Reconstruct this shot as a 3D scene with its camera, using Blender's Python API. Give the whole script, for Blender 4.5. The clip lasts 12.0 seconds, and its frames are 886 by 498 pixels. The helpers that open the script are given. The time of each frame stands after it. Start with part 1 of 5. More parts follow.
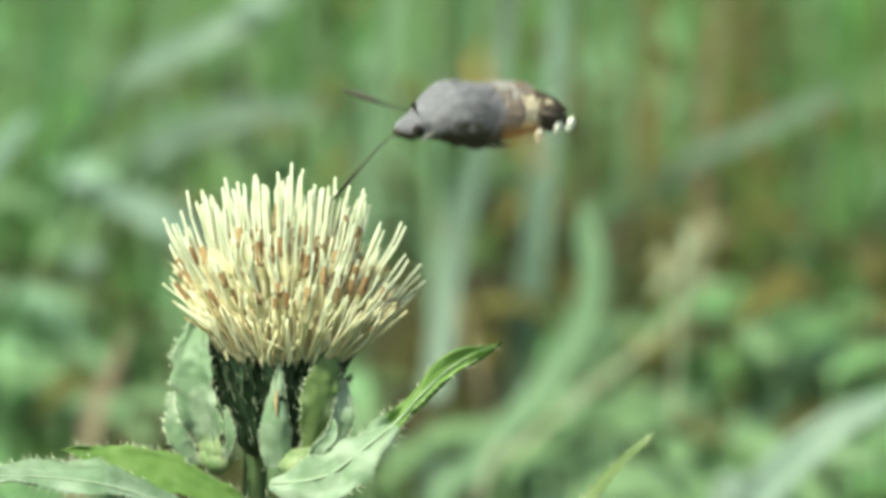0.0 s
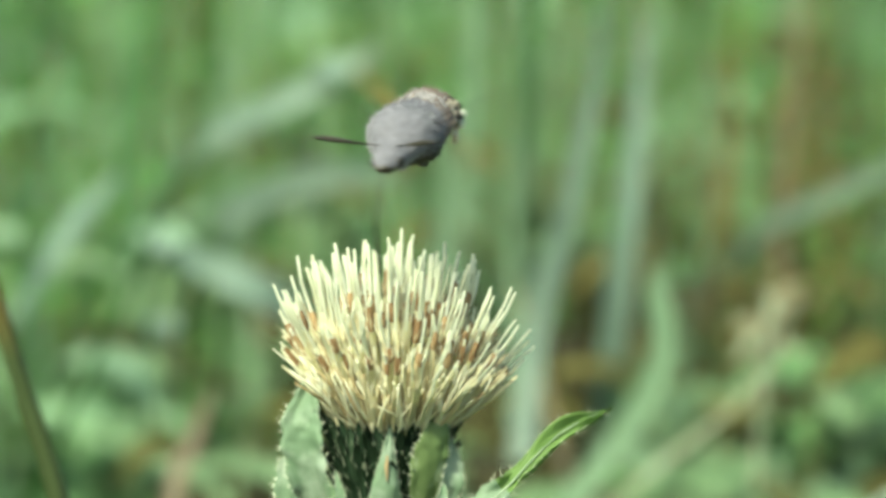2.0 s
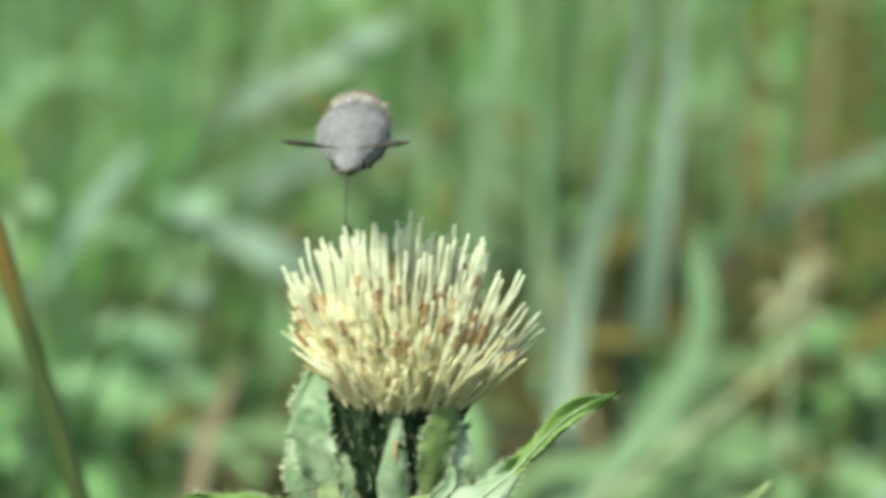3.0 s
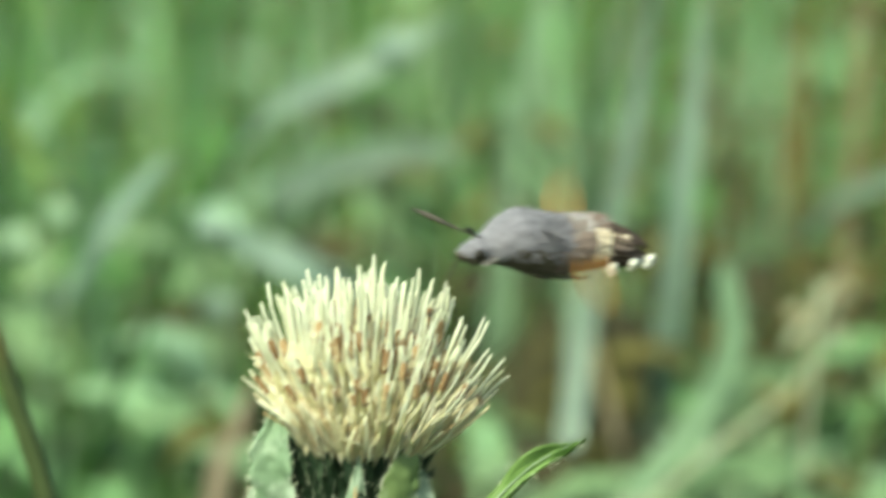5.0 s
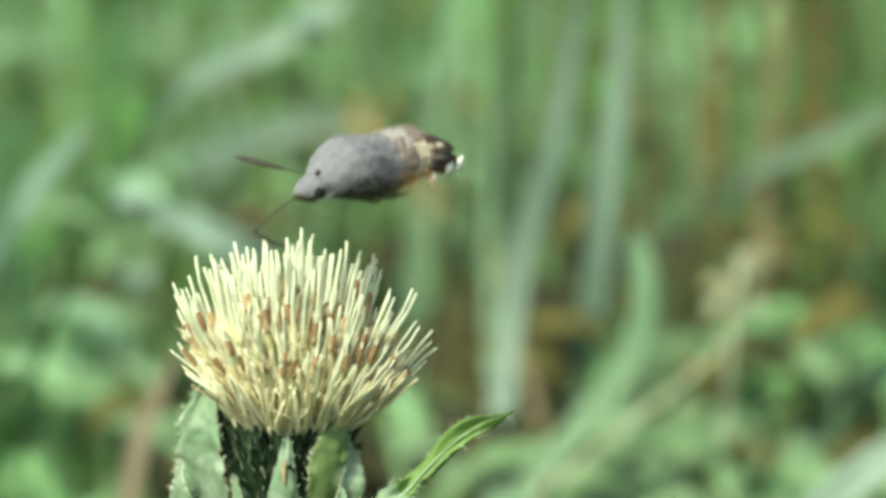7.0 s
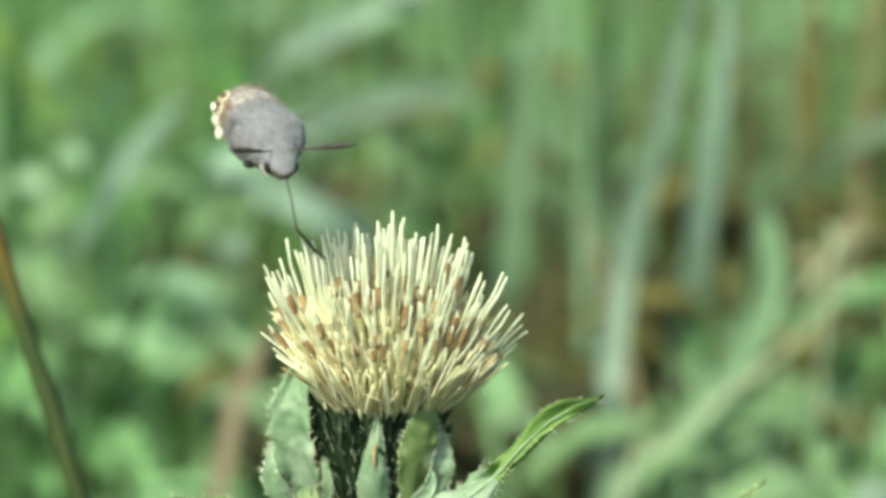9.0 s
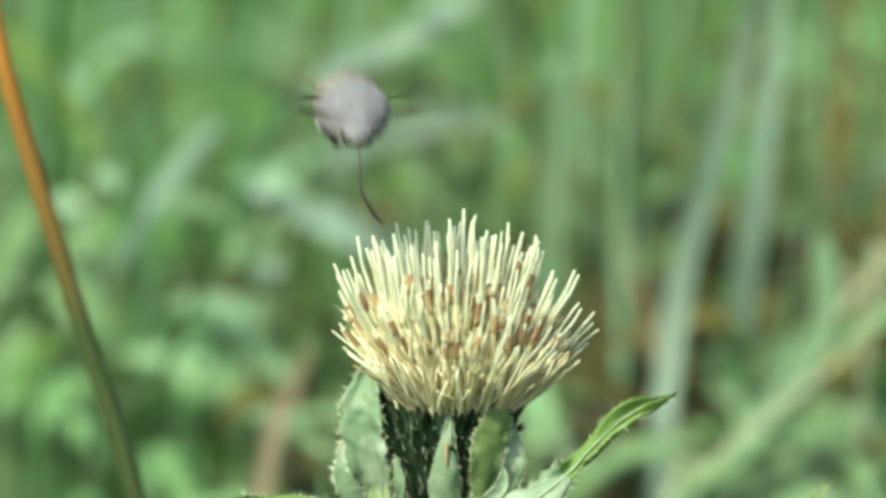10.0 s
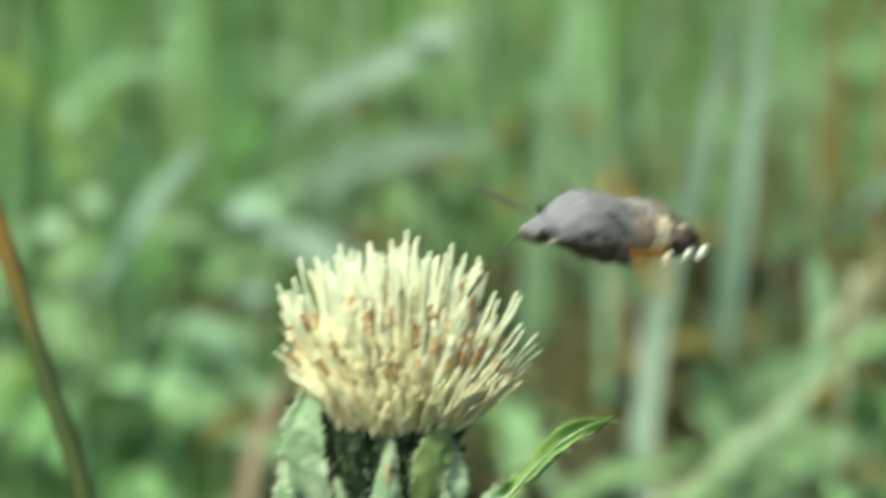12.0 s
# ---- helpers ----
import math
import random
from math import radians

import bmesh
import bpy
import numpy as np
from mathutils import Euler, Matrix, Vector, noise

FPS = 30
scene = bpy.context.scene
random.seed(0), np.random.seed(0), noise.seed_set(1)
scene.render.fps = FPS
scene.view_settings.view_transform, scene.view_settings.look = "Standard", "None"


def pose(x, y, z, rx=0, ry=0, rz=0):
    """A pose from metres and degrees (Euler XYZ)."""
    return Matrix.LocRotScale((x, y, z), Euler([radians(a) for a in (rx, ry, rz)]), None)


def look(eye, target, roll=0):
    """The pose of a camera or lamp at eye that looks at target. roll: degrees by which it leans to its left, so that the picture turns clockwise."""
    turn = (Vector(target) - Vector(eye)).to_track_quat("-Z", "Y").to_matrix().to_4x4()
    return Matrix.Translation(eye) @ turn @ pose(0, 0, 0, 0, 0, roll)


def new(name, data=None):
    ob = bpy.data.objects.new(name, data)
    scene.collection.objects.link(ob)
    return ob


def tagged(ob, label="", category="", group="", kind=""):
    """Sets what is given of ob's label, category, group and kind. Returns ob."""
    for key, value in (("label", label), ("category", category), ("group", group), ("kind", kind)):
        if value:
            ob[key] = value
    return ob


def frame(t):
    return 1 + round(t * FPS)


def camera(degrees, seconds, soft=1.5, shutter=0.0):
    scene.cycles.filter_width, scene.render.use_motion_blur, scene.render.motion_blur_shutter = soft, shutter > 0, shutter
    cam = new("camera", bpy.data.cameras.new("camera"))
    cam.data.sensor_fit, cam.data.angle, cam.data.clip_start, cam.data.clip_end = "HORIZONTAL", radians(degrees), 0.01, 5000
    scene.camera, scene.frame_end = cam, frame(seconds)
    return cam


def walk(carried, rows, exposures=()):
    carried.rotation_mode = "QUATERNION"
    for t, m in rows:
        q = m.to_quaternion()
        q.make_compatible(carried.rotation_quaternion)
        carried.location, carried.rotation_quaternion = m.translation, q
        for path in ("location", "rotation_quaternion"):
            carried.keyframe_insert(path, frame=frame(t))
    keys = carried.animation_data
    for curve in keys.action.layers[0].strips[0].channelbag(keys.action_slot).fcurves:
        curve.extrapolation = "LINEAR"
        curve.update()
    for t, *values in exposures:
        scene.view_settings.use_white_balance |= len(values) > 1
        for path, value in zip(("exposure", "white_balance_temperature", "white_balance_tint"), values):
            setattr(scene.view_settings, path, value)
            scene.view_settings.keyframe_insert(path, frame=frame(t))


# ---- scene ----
# ---- camera ----
cam = camera(10.0, 12.0, 3.5, 0.85)
cam.data.dof.use_dof = True
cam.data.dof.focus_distance = 0.772
cam.data.dof.aperture_fstop = 16.5
walk(cam, [
    (0, pose(-0.01397, -0.77869, 0.94410, 80.5446, 0, -2.7583)),
    (0.1, pose(-0.01380, -0.77869, 0.94102, 80.7931, 0, -2.7360)),
    (0.2, pose(-0.01484, -0.77869, 0.93807, 81.0379, 0, -2.7722)),
    (0.3, pose(-0.01798, -0.77869, 0.93464, 81.3027, 0, -2.9025)),
    (0.4, pose(-0.02216, -0.77869, 0.93251, 81.5052, 0, -3.0730)),
    (0.5, pose(-0.02519, -0.77869, 0.93212, 81.6224, 0, -3.1801)),
    (0.6, pose(-0.02818, -0.77869, 0.93338, 81.6622, 0, -3.2696)),
    (0.7, pose(-0.02799, -0.77869, 0.93464, 81.7016, 0, -3.2017)),
    (0.8, pose(-0.02632, -0.77869, 0.93744, 81.6643, 0, -3.0597)),
    (0.9, pose(-0.02300, -0.77869, 0.94091, 81.5831, 0, -2.8430)),
    (1, pose(-0.01789, -0.77869, 0.94548, 81.4327, 0, -2.5515)),
    (1.1, pose(-0.01383, -0.77869, 0.94565, 81.4545, 0, -2.3127)),
    (1.2, pose(-0.01096, -0.77869, 0.94655, 81.4239, 0, -2.1316)),
    (1.3, pose(-0.01049, -0.77869, 0.94523, 81.4772, 0, -2.0597)),
    (1.4, pose(-0.01218, -0.77869, 0.94392, 81.5197, 0, -2.0856)),
    (1.5, pose(-0.01434, -0.77869, 0.94354, 81.5159, 0, -2.1313)),
    (1.6, pose(-0.02243, -0.77869, 0.94147, 81.5795, 0, -2.4421)),
    (1.7, pose(-0.02662, -0.77869, 0.94139, 81.5449, 0, -2.5727)),
    (1.8, pose(-0.02864, -0.77869, 0.94190, 81.4771, 0, -2.6046)),
    (1.9, pose(-0.02786, -0.77869, 0.94250, 81.4016, 0, -2.5127)),
    (2, pose(-0.02586, -0.77869, 0.94459, 81.2589, 0, -2.3724)),
    (2.1, pose(-0.02300, -0.77869, 0.94579, 81.1508, 0, -2.2003)),
    (2.2, pose(-0.02106, -0.77869, 0.94747, 81.0138, 0, -2.0762)),
    (2.3, pose(-0.01908, -0.77869, 0.94935, 80.8673, 0, -1.9536)),
    (2.4, pose(-0.01734, -0.77869, 0.95044, 80.7625, 0, -1.8436)),
    (2.5, pose(-0.01287, -0.77869, 0.95175, 80.6623, 0, -1.6098)),
    (2.6, pose(-0.00898, -0.77869, 0.95287, 80.5874, 0, -1.4029)),
    (2.7, pose(-0.00970, -0.77869, 0.95380, 80.5330, 0, -1.4072)),
    (2.8, pose(-0.01045, -0.77869, 0.95371, 80.5307, 0, -1.4137)),
    (2.9, pose(-0.01138, -0.77869, 0.95280, 80.5666, 0, -1.4285)),
    (3, pose(-0.01829, -0.77869, 0.94949, 80.7056, 0, -1.7134)),
    (3.1, pose(-0.01914, -0.77869, 0.94924, 80.7027, 0, -1.7217)),
    (3.2, pose(-0.02009, -0.77869, 0.94812, 80.7476, 0, -1.7368)),
    (4.8, pose(0.00032, -0.76469, 0.94973, 80.7244, 0, -0.4318)),
    (4.9, pose(0.00358, -0.76469, 0.95451, 80.5152, 0, -0.3348)),
    (5, pose(0.00666, -0.76469, 0.96052, 80.2472, 0, -0.2991)),
    (5.1, pose(0.00748, -0.76469, 0.96383, 80.1008, 0, -0.3633)),
    (5.2, pose(0.00840, -0.76469, 0.96769, 79.9298, 0, -0.4313)),
    (5.3, pose(0.00648, -0.76469, 0.96773, 79.9284, 0, -0.6282)),
    (5.4, pose(0.00465, -0.76469, 0.96707, 79.9573, 0, -0.8131)),
    (5.5, pose(0.00370, -0.76469, 0.96628, 79.9907, 0, -0.9420)),
    (5.6, pose(0.00071, -0.76469, 0.96086, 80.2306, 0, -1.1448)),
    (5.7, pose(-0.00133, -0.76469, 0.95783, 80.3635, 0, -1.2922)),
    (5.8, pose(-0.00164, -0.76469, 0.95467, 80.5012, 0, -1.3510)),
    (5.9, pose(-0.00139, -0.76469, 0.95181, 80.6225, 0, -1.3784)),
    (6, pose(-0.00018, -0.76469, 0.95075, 80.6583, 0, -1.3592)),
    (6.1, pose(0.00098, -0.76469, 0.95039, 80.6574, 0, -1.3390)),
    (6.2, pose(0.00146, -0.76469, 0.95055, 80.6282, 0, -1.3445)),
    (6.3, pose(0.00120, -0.76469, 0.95230, 80.5241, 0, -1.3800)),
    (6.4, pose(0.00174, -0.76469, 0.95541, 80.3566, 0, -1.3764)),
    (6.5, pose(0.00269, -0.76469, 0.95840, 80.1930, 0, -1.3532)),
    (6.6, pose(0.00263, -0.76469, 0.95699, 80.2277, 0, -1.3821)),
    (6.7, pose(0.00199, -0.76469, 0.95848, 80.1325, 0, -1.4457)),
    (6.8, pose(0.00175, -0.76469, 0.95993, 80.0361, 0, -1.4836)),
    (6.9, pose(0.00186, -0.76469, 0.96056, 79.9681, 0, -1.4852)),
    (7, pose(0.00293, -0.76469, 0.96090, 79.9015, 0, -1.4077)),
    (7.1, pose(0.00322, -0.76469, 0.96161, 79.7984, 0, -1.3194)),
    (7.2, pose(0.00161, -0.76469, 0.96073, 79.7505, 0, -1.2790)),
    (7.3, pose(0.00080, -0.76469, 0.96226, 79.5885, 0, -1.1845)),
    (7.4, pose(0.00065, -0.76469, 0.96457, 79.3954, 0, -1.0615)),
    (7.5, pose(0.00172, -0.76469, 0.96583, 79.2633, 0, -0.9028)),
    (7.6, pose(0.00384, -0.76469, 0.96688, 79.1753, 0, -0.7494)),
    (7.7, pose(0.00499, -0.76469, 0.96762, 79.1406, 0, -0.6692)),
    (9.3, pose(0.00399, -0.76469, 0.96301, 79.6384, 0, -0.1701)),
    (9.4, pose(0.00377, -0.76469, 0.96057, 79.7643, 0, -0.1270)),
    (9.5, pose(0.00376, -0.76469, 0.95982, 79.8137, 0, -0.0698)),
    (9.6, pose(-0.00004, -0.76469, 0.95929, 79.8535, 0, -0.1954)),
    (9.7, pose(-0.00224, -0.76469, 0.95816, 79.9223, 0, -0.2470)),
    (9.8, pose(-0.00466, -0.76469, 0.95614, 80.0298, 0, -0.3107)),
    (9.9, pose(-0.00616, -0.76469, 0.95568, 80.0649, 0, -0.3359)),
    (10, pose(-0.00874, -0.76469, 0.95559, 80.0782, 0, -0.4166)),
    (10.1, pose(-0.00839, -0.76469, 0.95555, 80.0824, 0, -0.3694)),
    (10.2, pose(-0.00752, -0.76469, 0.95608, 80.0550, 0, -0.3031)),
    (10.3, pose(-0.00626, -0.76469, 0.95761, 79.9807, 0, -0.2232)),
    (10.4, pose(-0.00491, -0.76469, 0.95836, 79.9426, 0, -0.1423)),
    (10.5, pose(-0.00220, -0.76469, 0.95710, 80.0000, 0, 0.0000)),
    (10.6, pose(-0.00072, -0.76469, 0.95742, 79.9908, 0, 0.0843)),
    (10.7, pose(-0.00106, -0.76469, 0.95677, 80.0275, 0, 0.0829)),
    (10.8, pose(-0.00167, -0.76469, 0.95474, 80.1281, 0, 0.0666)),
    (10.9, pose(-0.00400, -0.76469, 0.95245, 80.2434, 0, -0.0323)),
    (11, pose(-0.00807, -0.76469, 0.95060, 80.3414, 0, -0.2167)),
    (11.1, pose(-0.00972, -0.76469, 0.94929, 80.4213, 0, -0.2915)),
    (11.2, pose(-0.01125, -0.76469, 0.94871, 80.4726, 0, -0.3624)),
    (11.3, pose(-0.01190, -0.76469, 0.94787, 80.5382, 0, -0.3983)),
    (11.4, pose(-0.01092, -0.76469, 0.94702, 80.6043, 0, -0.3692)),
    (11.5, pose(-0.00935, -0.76469, 0.94681, 80.6392, 0, -0.3263)),
    (11.6, pose(-0.00796, -0.76469, 0.94755, 80.6281, 0, -0.3096)),
    (11.7, pose(-0.00566, -0.76469, 0.94797, 80.6300, 0, -0.2666)),
    (11.8, pose(-0.00225, -0.76469, 0.94877, 80.6141, 0, -0.1810)),
    (11.9, pose(0.00179, -0.76469, 0.95049, 80.5571, 0, -0.0689)),
    (12, pose(0.00704, -0.76469, 0.95438, 80.4039, 0, 0.1021)),
], exposures=[(0, 0.53, 7300, -16), (12, 0.53, 7300, -16)])

# ---- light: a bright, hazy summer day ----
SUN_EL, SUN_AZ = radians(47), radians(215)
world = bpy.data.worlds.new("sky")
scene.world = world
world.use_nodes = True
wn = world.node_tree
wn.nodes.clear()
sky = wn.nodes.new("ShaderNodeTexSky")
sky.sky_type = "NISHITA"
sky.sun_disc = False
sky.sun_elevation, sky.sun_rotation = SUN_EL, SUN_AZ
sky.dust_density = 3.0
wbg = wn.nodes.new("ShaderNodeBackground")
wbg.inputs["Strength"].default_value = 0.15
wout = wn.nodes.new("ShaderNodeOutputWorld")
wn.links.new(sky.outputs[0], wbg.inputs["Color"])
wn.links.new(wbg.outputs[0], wout.inputs["Surface"])
sun = new("sun", bpy.data.lights.new("sun", "SUN"))
sun.data.energy, sun.data.angle, sun.data.color = 4.05, radians(5), (1.0, 0.95, 0.86)
sun_way = Vector((math.sin(SUN_AZ) * math.cos(SUN_EL), math.cos(SUN_AZ) * math.cos(SUN_EL), math.sin(SUN_EL)))
sun.matrix_basis = look(sun_way * 20, (0, 0, 0))


# ---- materials ----
def material(name, stops, scale=(200, 200, 200), rough=0.6, island=False, per_object=0.0, through_light=0.0,
             bump=0.0, alpha=1.0, detail=4.0, coat=None, distance=0.0005, sheen=0.0, reach=0.02):
    """A leaf, hair or soil material: noise through a colour ramp, varied per object or per island, with some light through it."""
    m = bpy.data.materials.new(name)
    m.use_nodes = True
    t = m.node_tree
    t.nodes.clear()
    out = t.nodes.new("ShaderNodeOutputMaterial")
    bsdf = t.nodes.new("ShaderNodeBsdfPrincipled")
    bsdf.inputs["Roughness"].default_value = rough
    bsdf.inputs["Specular IOR Level"].default_value = 0.3
    bsdf.inputs["Sheen Weight"].default_value = sheen
    tc = t.nodes.new("ShaderNodeTexCoord")
    mp = t.nodes.new("ShaderNodeMapping")
    mp.inputs["Scale"].default_value = scale
    t.links.new(tc.outputs["Object"], mp.inputs["Vector"])
    nz = t.nodes.new("ShaderNodeTexNoise")
    nz.inputs["Scale"].default_value = 1.0
    nz.inputs["Detail"].default_value = detail
    t.links.new(mp.outputs[0], nz.inputs["Vector"])
    value = nz.outputs["Fac"]
    if island or per_object:
        info = t.nodes.new("ShaderNodeNewGeometry" if island else "ShaderNodeObjectInfo")
        rnd = info.outputs["Random Per Island"] if island else info.outputs["Random"]
        mix = t.nodes.new("ShaderNodeMix")
        mix.inputs["Factor"].default_value = 0.72 if island else per_object
        t.links.new(value, mix.inputs["A"])
        t.links.new(rnd, mix.inputs["B"])
        value = mix.outputs["Result"]
    ramp = t.nodes.new("ShaderNodeValToRGB")
    els = ramp.color_ramp.elements
    while len(els) < len(stops):
        els.new(0.5)
    for e, (pos, col) in zip(els, stops):
        e.position, e.color = pos, (*col, 1)
    t.links.new(value, ramp.inputs["Fac"])
    colour = ramp.outputs["Color"]
    if coat:
        # pale down or wear in patches of their own
        nz2 = t.nodes.new("ShaderNodeTexNoise")
        nz2.inputs["Scale"].default_value = coat[0]
        nz2.inputs["Detail"].default_value = 5.0
        t.links.new(tc.outputs["Object"], nz2.inputs["Vector"])
        rm = t.nodes.new("ShaderNodeMapRange")
        rm.inputs["From Min"].default_value, rm.inputs["From Max"].default_value = coat[2], coat[2] + 0.2
        rm.inputs["To Max"].default_value = coat[3]
        t.links.new(nz2.outputs["Fac"], rm.inputs["Value"])
        mx = t.nodes.new("ShaderNodeMix")
        mx.data_type = "RGBA"
        t.links.new(rm.outputs[0], mx.inputs[0])
        t.links.new(colour, mx.inputs[6])
        mx.inputs[7].default_value = (*coat[1], 1)
        colour = mx.outputs[2]
    t.links.new(colour, bsdf.inputs["Base Color"])
    if bump:
        bp = t.nodes.new("ShaderNodeBump")
        bp.inputs["Strength"].default_value = bump
        bp.inputs["Distance"].default_value = distance
        t.links.new(nz.outputs["Fac"], bp.inputs["Height"])
        t.links.new(bp.outputs[0], bsdf.inputs["Normal"])
    shader = bsdf.outputs[0]
    if through_light:
        tr = t.nodes.new("ShaderNodeBsdfTranslucent")
        t.links.new(colour, tr.inputs["Color"])
        ms = t.nodes.new("ShaderNodeMixShader")
        ms.inputs[0].default_value = through_light
        t.links.new(shader, ms.inputs[1])
        t.links.new(tr.outputs[0], ms.inputs[2])
        shader = ms.outputs[0]
    if alpha < 1:
        tp = t.nodes.new("ShaderNodeBsdfTransparent")
        ms = t.nodes.new("ShaderNodeMixShader")
        # scales thin out towards the wing's tip
        ln = t.nodes.new("ShaderNodeVectorMath")
        ln.operation = "LENGTH"
        t.links.new(tc.outputs["Object"], ln.inputs[0])
        fade = t.nodes.new("ShaderNodeMapRange")
        fade.inputs["From Min"].default_value, fade.inputs["From Max"].default_value = reach * 0.25, reach
        fade.inputs["To Min"].default_value, fade.inputs["To Max"].default_value = alpha, alpha * 0.15
        t.links.new(ln.outputs["Value"], fade.inputs["Value"])
        t.links.new(fade.outputs[0], ms.inputs[0])
        t.links.new(tp.outputs[0], ms.inputs[1])
        t.links.new(shader, ms.inputs[2])
        shader = ms.outputs[0]
    t.links.new(shader, out.inputs["Surface"])
    return m


CREAM = material("cream floret", [(0.2, (0.72, 0.69, 0.42)), (0.5, (0.80, 0.79, 0.56)), (0.8, (0.84, 0.84, 0.68))], (300, 300, 120), 0.55,
                 per_object=0.5, through_light=0.4, bump=0.2)
STRAW = material("straw floret foot", [(0.2, (0.60, 0.53, 0.34)), (0.55, (0.74, 0.70, 0.49)), (0.85, (0.81, 0.79, 0.60))], (300, 300, 120), 0.6,
                 per_object=0.5, through_light=0.25, bump=0.2)
TANGLE = material("short straw florets", [(0.10, (0.46, 0.34, 0.18)), (0.3, (0.68, 0.61, 0.40)), (0.55, (0.79, 0.76, 0.56)), (0.8, (0.85, 0.84, 0.69))], (300, 300, 200), 0.6, island=True, through_light=0.25)
ANTHER = material("brown anther", [(0.25, (0.22, 0.13, 0.065)), (0.5, (0.34, 0.215, 0.115)), (0.8, (0.52, 0.38, 0.22))], (900, 900, 900), 0.8, per_object=0.45, bump=0.4)
STYLE_TIP = material("whitish style tip", [(0.2, (0.76, 0.77, 0.60)), (0.6, (0.82, 0.84, 0.71)), (0.85, (0.86, 0.87, 0.78))], (300, 300, 120), 0.55, per_object=0.5, through_light=0.45)
BRACT = material("dark green bract", [(0.25, (0.009, 0.020, 0.010)), (0.6, (0.021, 0.042, 0.023)), (0.85, (0.050, 0.080, 0.048))], (500, 500, 300), 0.5, per_object=0.5, bump=0.3)
DOWN = material("pale down", [(0.3, (0.55, 0.60, 0.46)), (0.7, (0.78, 0.80, 0.68))], (400, 400, 400), 0.8, through_light=0.3)
PALE_LEAF = material("pale downy leaf", [(0.25, (0.130, 0.215, 0.125)), (0.5, (0.195, 0.290, 0.188)), (0.8, (0.285, 0.382, 0.280))], (150, 150, 150), 0.55,
                     through_light=0.22, bump=0.5, coat=(170, (0.52, 0.59, 0.52), 0.44, 0.45))
GREEN_LEAF = material("fresh green leaf", [(0.25, (0.095, 0.180, 0.045)), (0.55, (0.175, 0.292, 0.088)), (0.85, (0.270, 0.365, 0.150))], (150, 150, 150), 0.5,
                      through_light=0.3, bump=0.5, coat=(260, (0.50, 0.60, 0.45), 0.60, 0.3))
SPINE = material("dull straw spine", [(0.3, (0.132, 0.163, 0.102)), (0.7, (0.252, 0.286, 0.198))], (400, 400, 400), 0.7)
OLIVE_LEAF = material("olive green leaf", [(0.25, (0.119, 0.178, 0.068)), (0.55, (0.170, 0.238, 0.102)), (0.85, (0.238, 0.315, 0.153))], (150, 150, 150), 0.55, through_light=0.2, bump=0.5, coat=(300, (0.42, 0.48, 0.36), 0.55, 0.5))
STEM = material("ribbed dark stem", [(0.3, (0.03, 0.05, 0.02)), (0.7, (0.10, 0.15, 0.07))], (900, 900, 40), 0.6, bump=0.6)
BUD = material("pale green bud", [(0.3, (0.17, 0.26, 0.12)), (0.7, (0.36, 0.42, 0.25))], (400, 400, 400), 0.6, through_light=0.2, bump=0.4)
RIB = material("whitish midrib", [(0.3, (0.29, 0.38, 0.27)), (0.7, (0.42, 0.50, 0.39))], (300, 300, 300), 0.6, through_light=0.2)
FUR = material("mauve grey fur", [(0.25, (0.122, 0.118, 0.147)), (0.5, (0.162, 0.157, 0.194)), (0.8, (0.213, 0.207, 0.250))], (300, 900, 900), 0.9, bump=0.3, sheen=0.3)
DARKFUR = material("dark brown fur", [(0.3, (0.035, 0.025, 0.022)), (0.7, (0.11, 0.08, 0.07))], (500, 2200, 2200), 0.9, bump=0.35)
BROWNFUR = material("brown abdomen fur", [(0.25, (0.13, 0.10, 0.095)), (0.55, (0.21, 0.16, 0.145)), (0.8, (0.30, 0.225, 0.195))], (500, 1800, 1800), 0.9, bump=0.35)
CREAMFUR = material("cream side patch", [(0.3, (0.52, 0.42, 0.32)), (0.7, (0.74, 0.65, 0.54))], (900, 1800, 1800), 0.9, bump=0.5)
PALEFUR = material("pale lilac grey fur", [(0.3, (0.215, 0.195, 0.205)), (0.7, (0.400, 0.370, 0.375))], (900, 1800, 1800), 0.9, bump=0.4)
WHITEFUR = material("white tuft", [(0.3, (0.70, 0.68, 0.62)), (0.7, (0.90, 0.89, 0.85))], (900, 1800, 1800), 0.9, bump=0.6)
BELLY = material("underside fur", [(0.25, (0.045, 0.039, 0.032)), (0.6, (0.090, 0.080, 0.064)), (0.85, (0.18, 0.16, 0.13))], (700, 1800, 1800), 0.9, bump=0.35)
EYE = material("dark eye", [(0.3, (0.010, 0.009, 0.008)), (0.7, (0.03, 0.025, 0.02))], (800, 800, 800), 0.2)
ANTENNA = material("dark antenna", [(0.3, (0.02, 0.02, 0.018)), (0.7, (0.07, 0.06, 0.05))], (900, 900, 900), 0.6)
FOREWING = material("grey brown forewing", [(0.3, (0.07, 0.055, 0.045)), (0.7, (0.20, 0.16, 0.13))], (300, 900, 300), 0.8, through_light=0.3, alpha=0.42, reach=0.022)
HINDWING = material("orange hindwing", [(0.3, (0.52, 0.22, 0.05)), (0.7, (0.75, 0.38, 0.10))], (300, 600, 300), 0.8, through_light=0.4, alpha=0.16, reach=0.0145)
GREY_BLADE = material("blue-grey grass blade", [(0.25, (0.185, 0.282, 0.229)), (0.6, (0.277, 0.378, 0.326)), (0.85, (0.370, 0.458, 0.414))], (120, 120, 14), 0.45,
                      through_light=0.25, per_object=0.3, bump=0.3)
